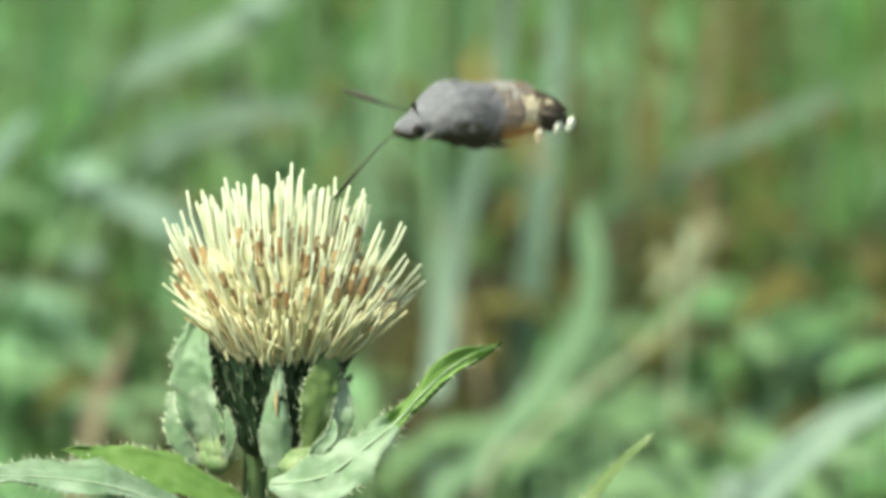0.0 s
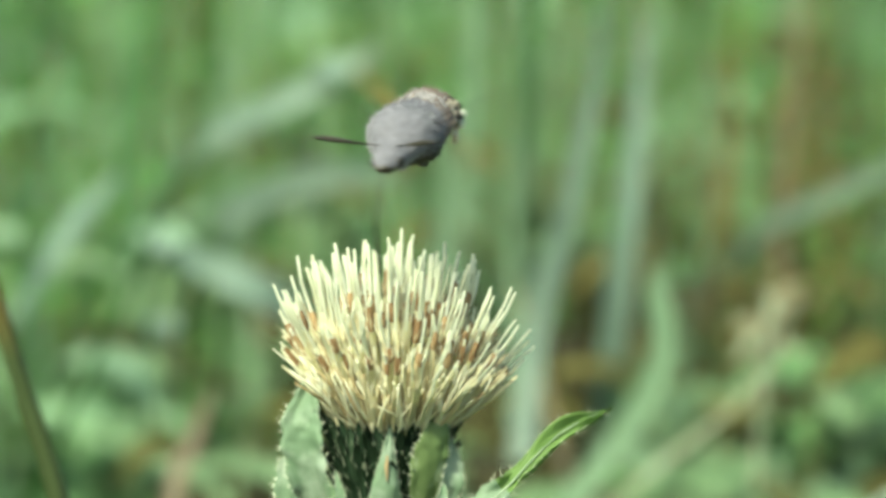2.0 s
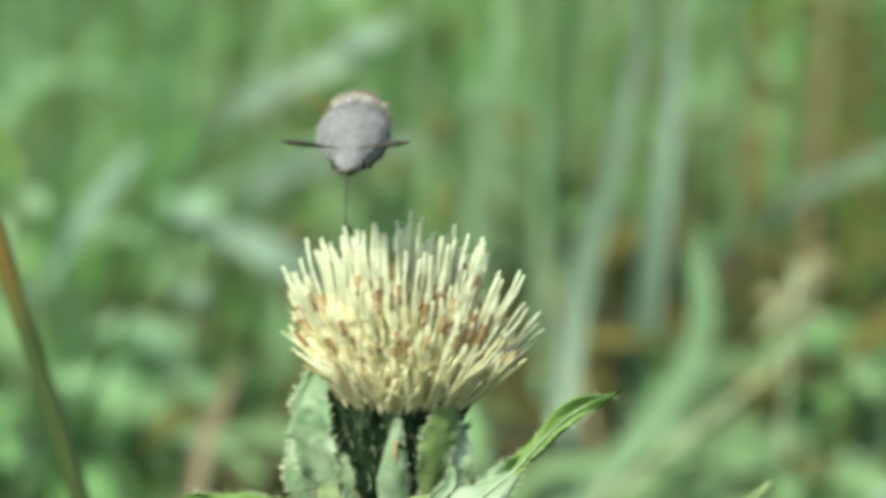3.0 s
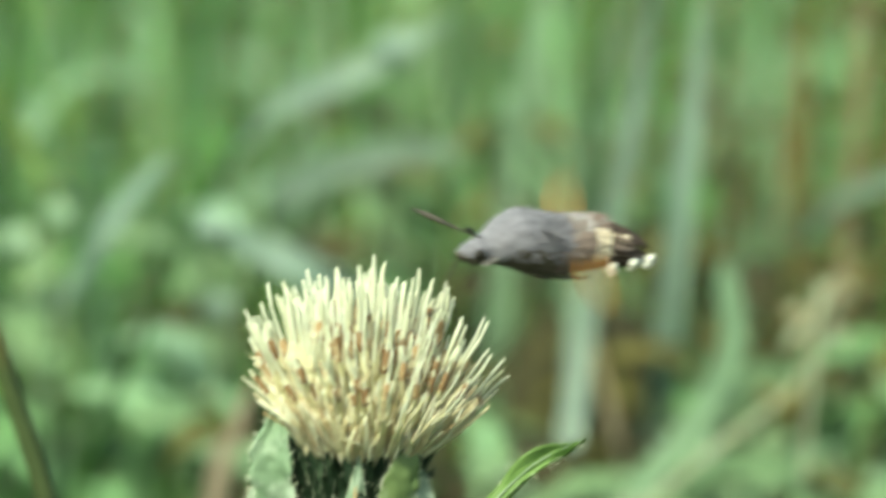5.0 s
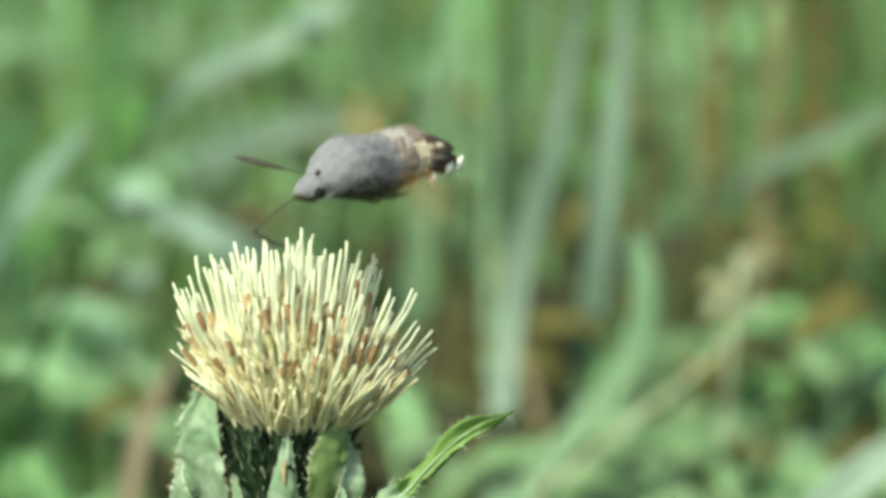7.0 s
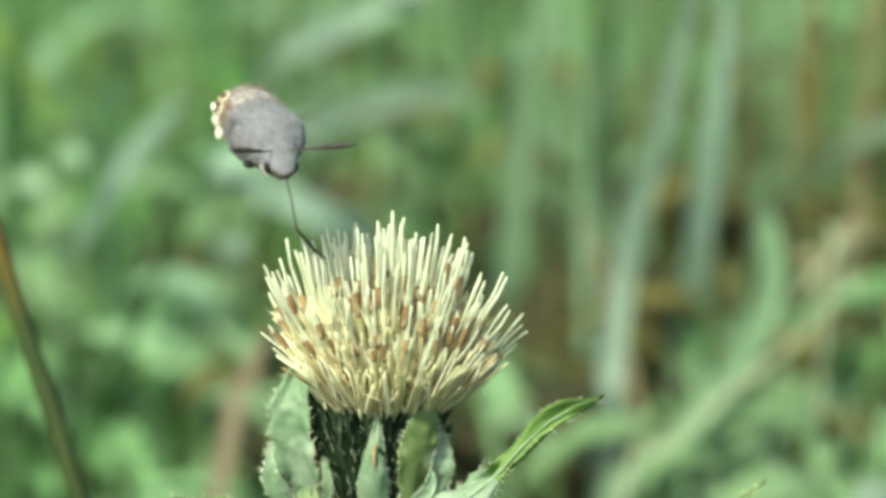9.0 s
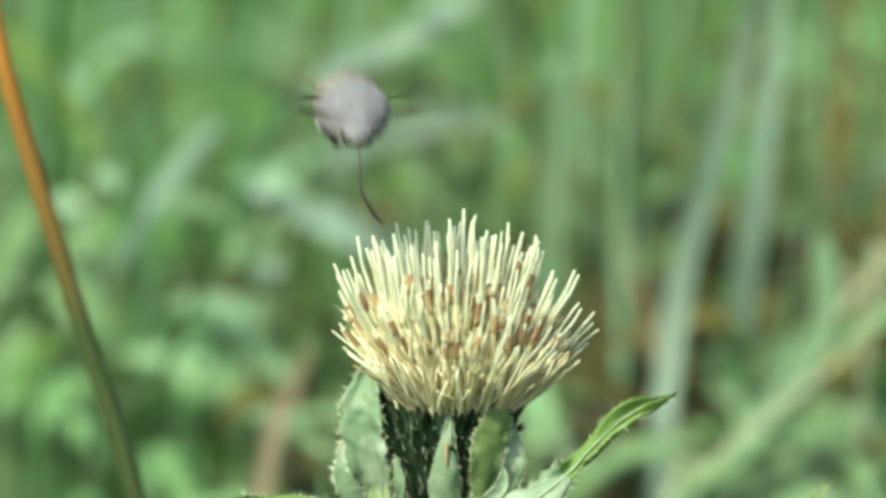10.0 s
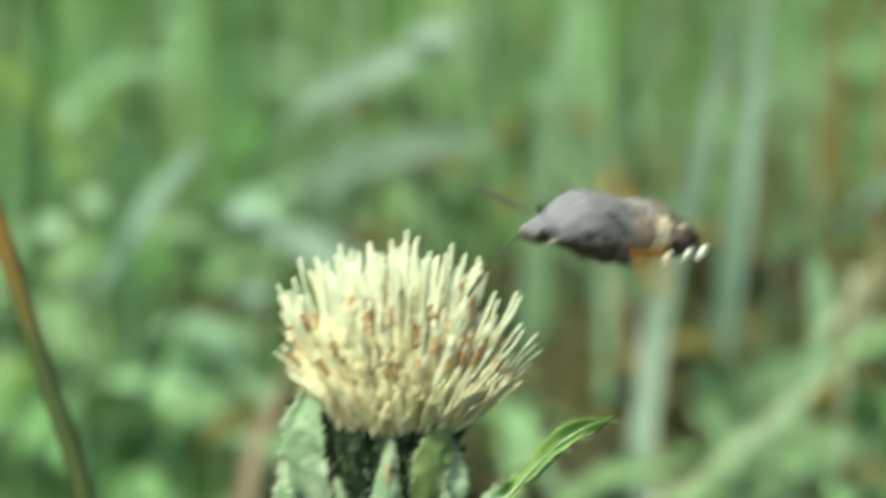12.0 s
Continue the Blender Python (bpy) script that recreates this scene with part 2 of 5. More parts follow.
LIGHT_BLADE = material("light green grass blade", [(0.25, (0.198, 0.324, 0.202)), (0.6, (0.288, 0.423, 0.285)), (0.85, (0.396, 0.513, 0.386))], (120, 120, 14), 0.45,
                       through_light=0.3, per_object=0.3, bump=0.3)
GREY_SOFT = material("dull grey-green blade", [(0.25, (0.13, 0.20, 0.15)), (0.6, (0.19, 0.265, 0.215)), (0.85, (0.26, 0.33, 0.285))], (120, 120, 14), 0.5, through_light=0.3, per_object=0.3)
SOFT_BLADE = material("dull green blade", [(0.25, (0.15, 0.25, 0.12)), (0.6, (0.225, 0.34, 0.185)), (0.85, (0.31, 0.42, 0.27))], (120, 120, 14), 0.5, through_light=0.3, per_object=0.3)
BRIGHT_HERB = material("bright green herb", [(0.2, (0.147, 0.296, 0.114)), (0.5, (0.232, 0.418, 0.195)), (0.8, (0.331, 0.516, 0.308))], (90, 90, 90), 0.5, through_light=0.35, per_object=0.5)
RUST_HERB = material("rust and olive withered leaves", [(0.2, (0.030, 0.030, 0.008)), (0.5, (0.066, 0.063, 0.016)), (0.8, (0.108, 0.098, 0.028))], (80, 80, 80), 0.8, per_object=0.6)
TAN_BLADE = material("dry tan blade", [(0.25, (0.197, 0.156, 0.090)), (0.6, (0.312, 0.262, 0.172)), (0.85, (0.426, 0.369, 0.271))], (120, 120, 14), 0.6,
                     through_light=0.25, per_object=0.3)
RUST_BLADE = material("rust dry blade", [(0.25, (0.140, 0.079, 0.028)), (0.6, (0.224, 0.144, 0.056)), (0.85, (0.294, 0.216, 0.105))], (120, 120, 14), 0.6, through_light=0.25, per_object=0.3)
PINK_TAN = material("pinkish tan leaf", [(0.25, (0.26, 0.20, 0.15)), (0.6, (0.38, 0.31, 0.24)), (0.85, (0.50, 0.42, 0.34))], (120, 120, 14), 0.6, through_light=0.25, per_object=0.3)
PALE_STRAW = material("pale straw stem", [(0.25, (0.32, 0.36, 0.24)), (0.6, (0.44, 0.48, 0.35)), (0.85, (0.54, 0.57, 0.45))], (120, 120, 14), 0.6,
                      through_light=0.25, per_object=0.3)
LIGHT_MEADOW = material("sunlit light green", [(0.15, (0.071, 0.185, 0.041)), (0.32, (0.172, 0.258, 0.072)), (0.45, (0.121, 0.299, 0.076)), (0.6, (0.181, 0.381, 0.132)), (0.8, (0.313, 0.474, 0.316)), (0.92, (0.464, 0.587, 0.509))],
                        (60, 60, 20), 0.45, island=True, through_light=0.35)
LIGHT_HERB = material("light green herb", [(0.15, (0.071, 0.185, 0.041)), (0.32, (0.172, 0.258, 0.072)), (0.45, (0.121, 0.299, 0.076)), (0.6, (0.181, 0.381, 0.132)), (0.8, (0.313, 0.474, 0.316)), (0.92, (0.353, 0.505, 0.346))],
                      (60, 60, 20), 0.45, per_object=0.72, through_light=0.35)
DRY_MEADOW = material("rust and tan grass", [(0.15, (0.101, 0.059, 0.022)), (0.45, (0.216, 0.118, 0.044)), (0.7, (0.245, 0.185, 0.089)), (0.9, (0.302, 0.266, 0.163))],
                      (60, 60, 20), 0.6, island=True, through_light=0.25)
STALK_GREEN = material("dull green stalk", [(0.3, (0.05, 0.09, 0.03)), (0.7, (0.13, 0.17, 0.06))], (300, 300, 20), 0.55)


def graded(m, low, high, z0, z1):
    """Tints a material along its object's height, from low to high."""
    t = m.node_tree
    bsdf = next(n for n in t.nodes if n.type == "BSDF_PRINCIPLED")
    old = bsdf.inputs["Base Color"].links[0].from_socket
    tc = next(n for n in t.nodes if n.type == "TEX_COORD")
    sep = t.nodes.new("ShaderNodeSeparateXYZ")
    t.links.new(tc.outputs["Object"], sep.inputs[0])
    rm = t.nodes.new("ShaderNodeMapRange")
    rm.inputs["From Min"].default_value, rm.inputs["From Max"].default_value = z0, z1
    t.links.new(sep.outputs["Z"], rm.inputs["Value"])
    ramp = t.nodes.new("ShaderNodeMix")
    ramp.data_type = "RGBA"
    ramp.inputs[6].default_value, ramp.inputs[7].default_value = (*low, 1), (*high, 1)
    t.links.new(rm.outputs[0], ramp.inputs[0])
    mul = t.nodes.new("ShaderNodeMix")
    mul.data_type, mul.blend_type = "RGBA", "MULTIPLY"
    mul.inputs[0].default_value = 1.0
    t.links.new(old, mul.inputs[6])
    t.links.new(ramp.outputs[2], mul.inputs[7])
    t.links.new(mul.outputs[2], bsdf.inputs["Base Color"])
    return m


STALK = graded(material("rust to green stalk", [(0.3, (0.7, 0.7, 0.7)), (0.7, (1.0, 1.0, 1.0))], (300, 300, 20), 0.55), (0.055, 0.08, 0.03), (0.47, 0.20, 0.040), 0.79, 0.85)
MEADOW = material("mixed meadow grass", [(0.14, (0.025, 0.062, 0.016)), (0.30, (0.050, 0.139, 0.033)), (0.42, (0.131, 0.175, 0.046)), (0.52, (0.091, 0.227, 0.061)), (0.66, (0.151, 0.319, 0.117)),
                                         (0.8, (0.232, 0.350, 0.244)), (0.90, (0.273, 0.206, 0.091))], (60, 60, 10), 0.5, island=True, through_light=0.35)
# brown taken almost to black: the shade of the meadow's gaps in colour
SHADE_BROWN = material("withered brown leaves with gap shade", [(0.2, (0.016, 0.015, 0.006)), (0.5, (0.035, 0.033, 0.013)), (0.85, (0.085, 0.076, 0.030))], (80, 80, 80), 0.8, per_object=0.6)
MID_MEADOW = material("soft mid-green grass", [(0.15, (0.095, 0.190, 0.065)), (0.35, (0.135, 0.250, 0.105)), (0.55, (0.190, 0.315, 0.180)), (0.72, (0.235, 0.345, 0.255)), (0.84, (0.235, 0.250, 0.120)), (0.94, (0.290, 0.235, 0.165))],
                      (60, 60, 20), 0.5, island=True, through_light=0.35)
SOIL = material("soil with litter", [(0.2, (0.035, 0.026, 0.016)), (0.45, (0.07, 0.055, 0.03)), (0.6, (0.06, 0.09, 0.03)), (0.8, (0.14, 0.12, 0.06))],
                (6, 6, 6), 0.95, bump=1.0, detail=9.0, distance=0.03)


# ---- mesh helpers ----
def mesh_from(name, verts, faces, mats, index=None, smooth=True):
    me = bpy.data.meshes.new(name)
    me.from_pydata([tuple(v) for v in verts], [], faces)
    for m in mats:
        me.materials.append(m)
    if index:
        me.polygons.foreach_set("material_index", index)
    if smooth:
        me.polygons.foreach_set("use_smooth", [True] * len(faces))
    me.update()
    return me


def child(name, me, parent, label="", m=None):
    ob = new(name, me)
    ob.parent = parent
    if m is not None:
        ob.matrix_basis = m
    if label:
        ob["label"] = label
    return ob


def thing(name, x, y, z, label, category, group="", kind=""):
    ob = new(name)
    ob.location = (x, y, z)
    ob.empty_display_size = 0.02
    return tagged(ob, label, category, group, kind)


def spline(points, n):
    """n + 1 points along a smooth line through the points given."""
    p = [Vector(q) for q in points]
    p = [p[0] * 2 - p[1]] + p + [p[-1] * 2 - p[-2]]
    out = []
    for i in range(n + 1):
        u = i / n * (len(p) - 3)
        k = min(int(u), len(p) - 4)
        u -= k
        a, b, c, d = p[k:k + 4]
        out.append(0.5 * (2 * b + (c - a) * u + (2 * a - 5 * b + 4 * c - d) * u * u + (3 * b - a - 3 * c + d) * u ** 3))
    return out


def tangent(line, i):
    return (line[min(i + 1, len(line) - 1)] - line[max(i - 1, 0)]).normalized()


def tube_data(points, radii, n=12, sides=8, rough=0.0, seed=0):
    """Vertices and faces of a round stem through points, with radii given along it."""
    line = spline(points, n)
    verts, faces = [], []
    ref = Vector((0, 1, 0)) if abs(tangent(line, 0).y) < 0.9 else Vector((1, 0, 0))
    for i, p in enumerate(line):
        tg = tangent(line, i)
        a = tg.cross(ref).normalized()
        b = tg.cross(a)
        u = i / n * (len(radii) - 1)
        k = min(int(u), len(radii) - 2)
        r = radii[k] + (radii[k + 1] - radii[k]) * (u - k)
        for j in range(sides):
            w = 2 * math.pi * j / sides
            rr = r * (1 + rough * noise.noise(Vector((i * 0.7, j * 1.3, seed))))
            verts.append(p + a * (rr * math.cos(w)) + b * (rr * math.sin(w)))
    for i in range(n):
        for j in range(sides):
            k = (j + 1) % sides
            faces.append((i * sides + j, i * sides + k, (i + 1) * sides + k, (i + 1) * sides + j))
    faces.append(tuple(range(sides - 1, -1, -1)))
    faces.append(tuple(range(n * sides, (n + 1) * sides)))
    return verts, faces


def leaf_data(points, half_width, facing, shape="lance", fold=0.25, wave=0.0, thick=0.0003, n=18, m=5, seed=0, twist=0.0, teeth=(0, 1)):
    """A leaf or blade along points: two skins with thickness. Also returns its line of (edge point, outward, tangent)."""
    line = spline(points, n)
    top, low, edges = [], [], []
    facing = Vector(facing).normalized()
    for i, p in enumerate(line):
        u = i / n
        tg = tangent(line, i)
        side = tg.cross(facing).normalized()
        side = Matrix.Rotation(twist * u, 3, tg) @ side
        nrm = side.cross(tg).normalized()
        if shape == "lance":
            w = 0.25 + 0.75 * math.sin(math.pi * min(1, u / 0.7) * 0.5) if u < 0.45 else math.cos((u - 0.45) / 0.55 * math.pi / 2) ** 0.9
            w = min(w, 1.0)
        elif shape == "spear":
            w = (0.75 + 0.25 * math.sin(math.pi / 2 * u / 0.3)) if u < 0.3 else (1 - (u - 0.3) / 0.7) ** 0.85
        elif shape == "waisted":
            w = float(np.interp(u, (0, 0.10, 0.20, 0.36, 0.48, 0.58, 0.64, 0.74, 0.84, 0.93, 1), (0.30, 0.80, 1.0, 0.98, 0.72, 0.38, 0.32, 0.44, 0.36, 0.18, 0.01)))
        elif shape == "stalked":
            w = 0.10 if u < 0.45 else 0.10 + 0.90 * math.sin(math.pi * ((u - 0.45) / 0.55) ** 1.1) ** 0.6
        elif shape == "oval":
            w = math.sin(math.pi * (0.08 + 0.92 * u)) ** 0.7
        elif shape == "ear":
            w = 0.55 + 0.45 * math.sin(math.pi * u) if u < 0.5 else math.cos((u - 0.5) / 0.5 * math.pi / 2) ** 0.75
        elif shape == "disc":
            w = math.sqrt(max(0, 1 - (2 * u - 1) ** 2))
        elif shape == "blunt":
            w = min(1.0, 0.7 + u) * min(1.0, (1 - u) / 0.06) ** 0.5
        else:
            w = min(1.0, 0.7 + u) * min(1.0, (1 - u) / 0.35) ** 0.6
        w = max(w, 0.012) * half_width
        for j in range(-m, m + 1):
            s = j / m
            wob = wave * half_width * noise.noise(Vector((u * 6, s * 2 + 5, seed * 3.1))) * abs(s)
            wob += 0.22 * wave * half_width * noise.noise(Vector((u * 15, s * 2.5, seed + 9.0)))
            edge = 1 + 0.10 * wave * math.sin(u * 40 + seed) if abs(j) == m else 1
            if abs(j) == m:
                edge += teeth[0] * ((u * teeth[1] + 0.37 * (j > 0)) % 1.0 - 0.3)
            q = p + side * (w * s * edge) + nrm * (fold * w * s * s + wob)
            top.append(q)
            low.append(q - nrm * thick * (1.2 - s * s))
            if abs(j) == m:
                edges.append((q, side * (1 if j > 0 else -1), tg, u))
    k = 2 * m + 1
    base = len(top)
    faces = []
    for i in range(n):
        for j in range(k - 1):
            a = i * k + j
            faces.append((a, a + 1, a + k + 1, a + k))
            faces.append((base + a, base + a + k, base + a + k + 1, base + a + 1))
        for j in (0, k - 1):
            a = i * k + j
            quad = (a, a + k, base + a + k, base + a)
            faces.append(quad if j == 0 else quad[::-1])
    return top + low, faces, edges, line


def spikes_data(items, r):
    """Many three-sided spikes from (foot, way) pairs."""
    verts, faces = [], []
    for foot, way in items:
        a = way.orthogonal().normalized() * r
        b = way.normalized().cross(a)
        k = len(verts)
        verts += [foot + a, foot - 0.5 * a + 0.87 * b, foot - 0.5 * a - 0.87 * b, foot + way * 0.55 + a * 0.0, foot + way]
        faces += [(k, k + 1, k + 4), (k + 1, k + 2, k + 4), (k + 2, k, k + 4)]
    return verts, faces


def loft_data(sections, sides=20, close=True):
    """Rings (x, z centre, half height, half width) along x, rounded."""
    verts, faces = [], []
    for x, zc, h, w in sections:
        for j in range(sides):
            a = 2 * math.pi * j / sides
            verts.append(Vector((x, w * math.cos(a), zc + h * math.sin(a))))
    n = len(sections)
    for i in range(n - 1):
        for j in range(sides):
            k = (j + 1) % sides
            faces.append((i * sides + j, i * sides + k, (i + 1) * sides + k, (i + 1) * sides + j))
    if close:
        faces.append(tuple(range(sides - 1, -1, -1)))
        faces.append(tuple(range((n - 1) * sides, n * sides)))
    return verts, faces


def smooth_sections(rows, n):
    """Interpolates rows of four numbers smoothly."""
    out = []
    for i in range(n + 1):
        u = i / n * (len(rows) - 1)
        k = min(int(u), len(rows) - 2)
        u -= k
        p = [np.array(rows[max(0, min(len(rows) - 1, q))], float) for q in (k - 1, k, k + 1, k + 2)]
        out.append(0.5 * (2 * p[1] + (p[2] - p[0]) * u + (2 * p[0] - 5 * p[1] + 4 * p[2] - p[3]) * u * u + (3 * p[1] - p[0] - 3 * p[2] + p[3]) * u ** 3))
    return out


# ---- ground ----
def make_ground():
    n = 90
    verts, faces = [], []
    steps = [-1 + 2 * i / n for i in range(n + 1)]
    for a in steps:
        for b in steps:
            x, y = 1500 * a * abs(a) ** 3, 1500 * b * abs(b) ** 3
            verts.append((x, y, 0.03 * noise.noise(Vector((x * 1.5, y * 1.5, 0))) - 0.03))
    for i in range(n):
        for j in range(n):
            a = i * (n + 1) + j
            faces.append((a, a + n + 1, a + n + 2, a + 1))
    tagged(new("ground", mesh_from("ground", verts, faces, [SOIL])), "dark soil with plant litter and moss under the meadow", "ground", kind="structure")


make_ground()


def grass_stuff(name, count, xr, yr, hr, wr, mat, label, seed, lean=0.25, keep=None):
    """A stand of bent blades, too many to count."""
    rnd = random.Random(seed)
    verts, faces = [], []
    made = 0
    while made < count:
        x, y = rnd.uniform(*xr), rnd.uniform(*yr)
        h, w = rnd.uniform(*hr), rnd.uniform(*wr) / 2
        az, bend = rnd.uniform(0, 6.283), abs(rnd.gauss(0, lean))
        turn = rnd.uniform(0, 3.14)
        if keep and not keep(x, y, rnd):
            continue
        made += 1
        dx, dy = math.cos(az) * bend * h, math.sin(az) * bend * h
        sx, sy = math.cos(turn), math.sin(turn)
        k = len(verts)
        seg = 7
        for i in range(seg + 1):
            u = i / seg
            cx, cy = x + dx * u * u, y + dy * u * u
            cz = h * (u - 0.35 * bend * u ** 3)
            ww = w * (0.6 + 0.5 * u) * min(1, (1 - u) * 2.2 + 0.03)
            verts += [(cx - sx * ww, cy - sy * ww, cz), (cx + 0.25 * sy * ww, cy - 0.25 * sx * ww, cz), (cx + sx * ww, cy + sy * ww, cz)]
        for i in range(seg):
            for j in (0, 1):
                a = k + i * 3 + j
                faces.append((a, a + 1, a + 4, a + 3))
    ob = new(name, mesh_from(name, verts, faces, [mat]))
    return tagged(ob, label, "grass", kind="stuff")


def near_gap(x, y, rnd):
    # the stand is thinner where one sees down to the litter
    return rnd.random() > 0.93 * math.exp(-((x - 0.082) / 0.042) ** 2) + 0.6 * math.exp(-((x + 0.03) / 0.02) ** 2)


def dry_side(x, y, rnd):
    return rnd.random() < 0.32 + 0.68 * math.exp(-((x - 0.12) / 0.06) ** 2)


grass_stuff("meadow_grass", 230, (-0.30, 0.30), (0.50, 0.95), (0.66, 0.98), (0.004, 0.009), MEADOW,
            "tall green meadow grass with a few dry blades", 3, 0.16, near_gap)
grass_stuff("meadow_grass", 80, (-0.30, 0.30), (0.55, 1.0), (0.62, 0.92), (0.004, 0.008), LIGHT_MEADOW,
            "sunlit light green grass blades", 13, 0.22, near_gap)
grass_stuff("meadow_grass", 120, (-0.34, 0.06), (0.55, 1.1), (0.66, 1.0), (0.003, 0.007), LIGHT_MEADOW,
            "light green grass blades bending across one another", 15, 0.65)
grass_stuff("meadow_grass", 60, (0.07, 0.24), (0.60, 1.0), (0.76, 0.92), (0.004, 0.008), LIGHT_MEADOW,
            "tall light green blades among dry grass", 16, 0.14)
grass_stuff("meadow_grass", 130, (-0.24, 0.03), (0.62, 1.05), (0.64, 0.86), (0.006, 0.012), MID_MEADOW,
            "soft green grass blades with a few tan ones", 18, 0.35)
grass_stuff("meadow_grass", 50, (0.02, 0.26), (0.75, 1.15), (0.66, 0.88), (0.006, 0.011), MID_MEADOW,
            "soft green grass blades behind dry ones", 19, 0.2)
grass_stuff("meadow_grass", 34, (-0.035, 0.06), (0.55, 0.82), (0.765, 0.89), (0.006, 0.011), LIGHT_BLADE,
            "broad mint-green grass blades in the light", 20, 0.3)
grass_stuff("meadow_grass", 34, (-0.03, 0.06), (0.60, 1.0), (0.76, 0.88), (0.004, 0.009), SOFT_BLADE,
            "tall dull blue-green grass blades", 17, 0.2)
grass_stuff("dry_grass", 210, (-0.30, 0.34), (0.60, 1.1), (0.55, 0.92), (0.003, 0.006), DRY_MEADOW,
            "dry rust and tan grass blades", 14, 0.18, dry_side)
grass_stuff("meadow_grass", 4200, (-2.8, 2.8), (1.2, 3.6), (0.40, 0.75), (0.008, 0.018), MEADOW,
            "tall green meadow grass further off", 4, 0.5)
grass_stuff("meadow_grass", 6500, (-9, 9), (3.6, 16.0), (0.3, 0.7), (0.02, 0.05), MEADOW,
            "distant meadow grass in soft green", 5, 0.5)


def trodden(x, y, rnd):
    # the place where one stands before the thistle is left open
    return not (abs(x) < 0.45 and -1.5 < y < 0.5) and not (abs(x) < 0.34 and y < 1.3)


grass_stuff("meadow_grass", 5200, (-3.2, 3.2), (-3.6, 1.4), (0.30, 0.65), (0.006, 0.014), MEADOW,
            "tall green meadow grass all round the thistle", 6, 0.4, trodden)
grass_stuff("meadow_grass", 2600, (-0.6, 0.6), (-1.6, 0.48), (0.06, 0.22), (0.004, 0.008), MEADOW,
            "short trodden grass before the thistle", 7, 0.8)
grass_stuff("meadow_grass", 6000, (-14, 14), (-14.0, -3.6), (0.3, 0.6), (0.02, 0.05), MEADOW,
            "distant meadow grass in soft green", 8, 0.5)


for side in (-1, 1):
    grass_stuff("meadow_grass", 3200, tuple(sorted((side * 2.6, side * 12))), (-4.0, 4.0), (0.3, 0.65), (0.015, 0.035), MEADOW,
                "tall green meadow grass on either hand", 60 + side, 0.45)


def herb_parts(x, y, top, leaf_len, leaf_w, rnd):
    """One leafy herb at its root: its stalk, and its broad leaves held at many angles."""
    lean = Vector((rnd.gauss(0, 0.05), rnd.gauss(0, 0.05), 0))
    stem = tube_data([(0, 0, -0.02), Vector((0, 0, top * 0.5)) + lean * 0.3, Vector((0, 0, top)) + lean], [0.0013, 0.0010, 0.0005], 6, 5)
    leaves = []
    for k in range(rnd.randint(5, 8)):
        u = 1 - 0.07 * k - 0.03 * rnd.random()
        root = Vector((0, 0, top * u)) + lean * (u * u)
        a = rnd.uniform(0, 6.283)
        d = Vector((math.cos(a), math.sin(a), 0))
        up = rnd.uniform(-0.1, 1.0)
        ll = rnd.uniform(*leaf_len)
        v, f, e, ln = leaf_data([root, root + d * ll * 0.4 + Vector((0, 0, ll * 0.4 * up)), root + d * ll * 0.8 + Vector((0, 0, ll * (0.7 * up - 0.15))), root + d * ll + Vector((0, 0, ll * (0.7 * up - 0.35)))],
                                rnd.uniform(*leaf_w) / 2, (0.01, -0.3, 1), "lance", 0.2, 0.3, 0.0003, 7, 2, rnd.random() * 50)
        leaves.append((v, f))
    return stem, leaves


def herbs(name, count, xr, yr, zr, leaf_len, leaf_w, mat, label, group, seed):
    rnd = random.Random(seed)
    for _ in range(count):
        x, y, top = rnd.uniform(*xr), rnd.uniform(*yr), rnd.uniform(*zr)
        stem, leaves = herb_parts(x, y, top, leaf_len, leaf_w, rnd)
        ob = thing(name, x, y, 0, label, "herb", group)
        child("stalk", mesh_from("stalk", *stem, [mat]), ob)
        for v, f in leaves:
            child("leaf", mesh_from("leaf", v, f, [mat]), ob)


herbs("meadow_herb", 16, (-0.20, -0.03), (0.55, 0.95), (0.62, 0.84), (0.03, 0.07), (0.008, 0.016), LIGHT_HERB, "leafy green meadow herb with lance-shaped leaves", "tall green herbs", 37)
herbs("meadow_herb", 16, (0.125, 0.25), (0.50, 0.80), (0.56, 0.68), (0.03, 0.06), (0.008, 0.016), LIGHT_HERB, "low bright green leafy herb", "low green herbs", 22)
herbs("meadow_herb", 16, (-0.26, -0.07), (0.50, 0.8), (0.58, 0.70), (0.03, 0.06), (0.008, 0.016), LIGHT_HERB, "low bright green leafy herb", "low green herbs", 26)
herbs("pale_herb", 16, (0.015, 0.09), (0.46, 0.56), (0.61, 0.670), (0.03, 0.05), (0.010, 0.018), GREY_BLADE, "low pale blue-green leafy herb", "pale herbs", 27)
herbs("pale_herb", 12, (0.09, 0.20), (0.46, 0.60), (0.63, 0.700), (0.03, 0.05), (0.010, 0.018), LIGHT_BLADE, "low pale green leafy herb", "pale herbs", 28)
herbs("meadow_herb", 14, (0.09, 0.20), (0.47, 0.62), (0.62, 0.700), (0.03, 0.06), (0.010, 0.018), LIGHT_HERB, "low bright green leafy herb", "low green herbs", 29)
# the darkest herbs here are added to make the meadow's gaps look shaded
herbs("withered_shade_herb", 64, (0.030, 0.098), (0.55, 0.72), (0.655, 0.730), (0.03, 0.055), (0.012, 0.024), SHADE_BROWN, "withered brown herb, darkened to stand in for a gap's shade", "withered herbs", 24)
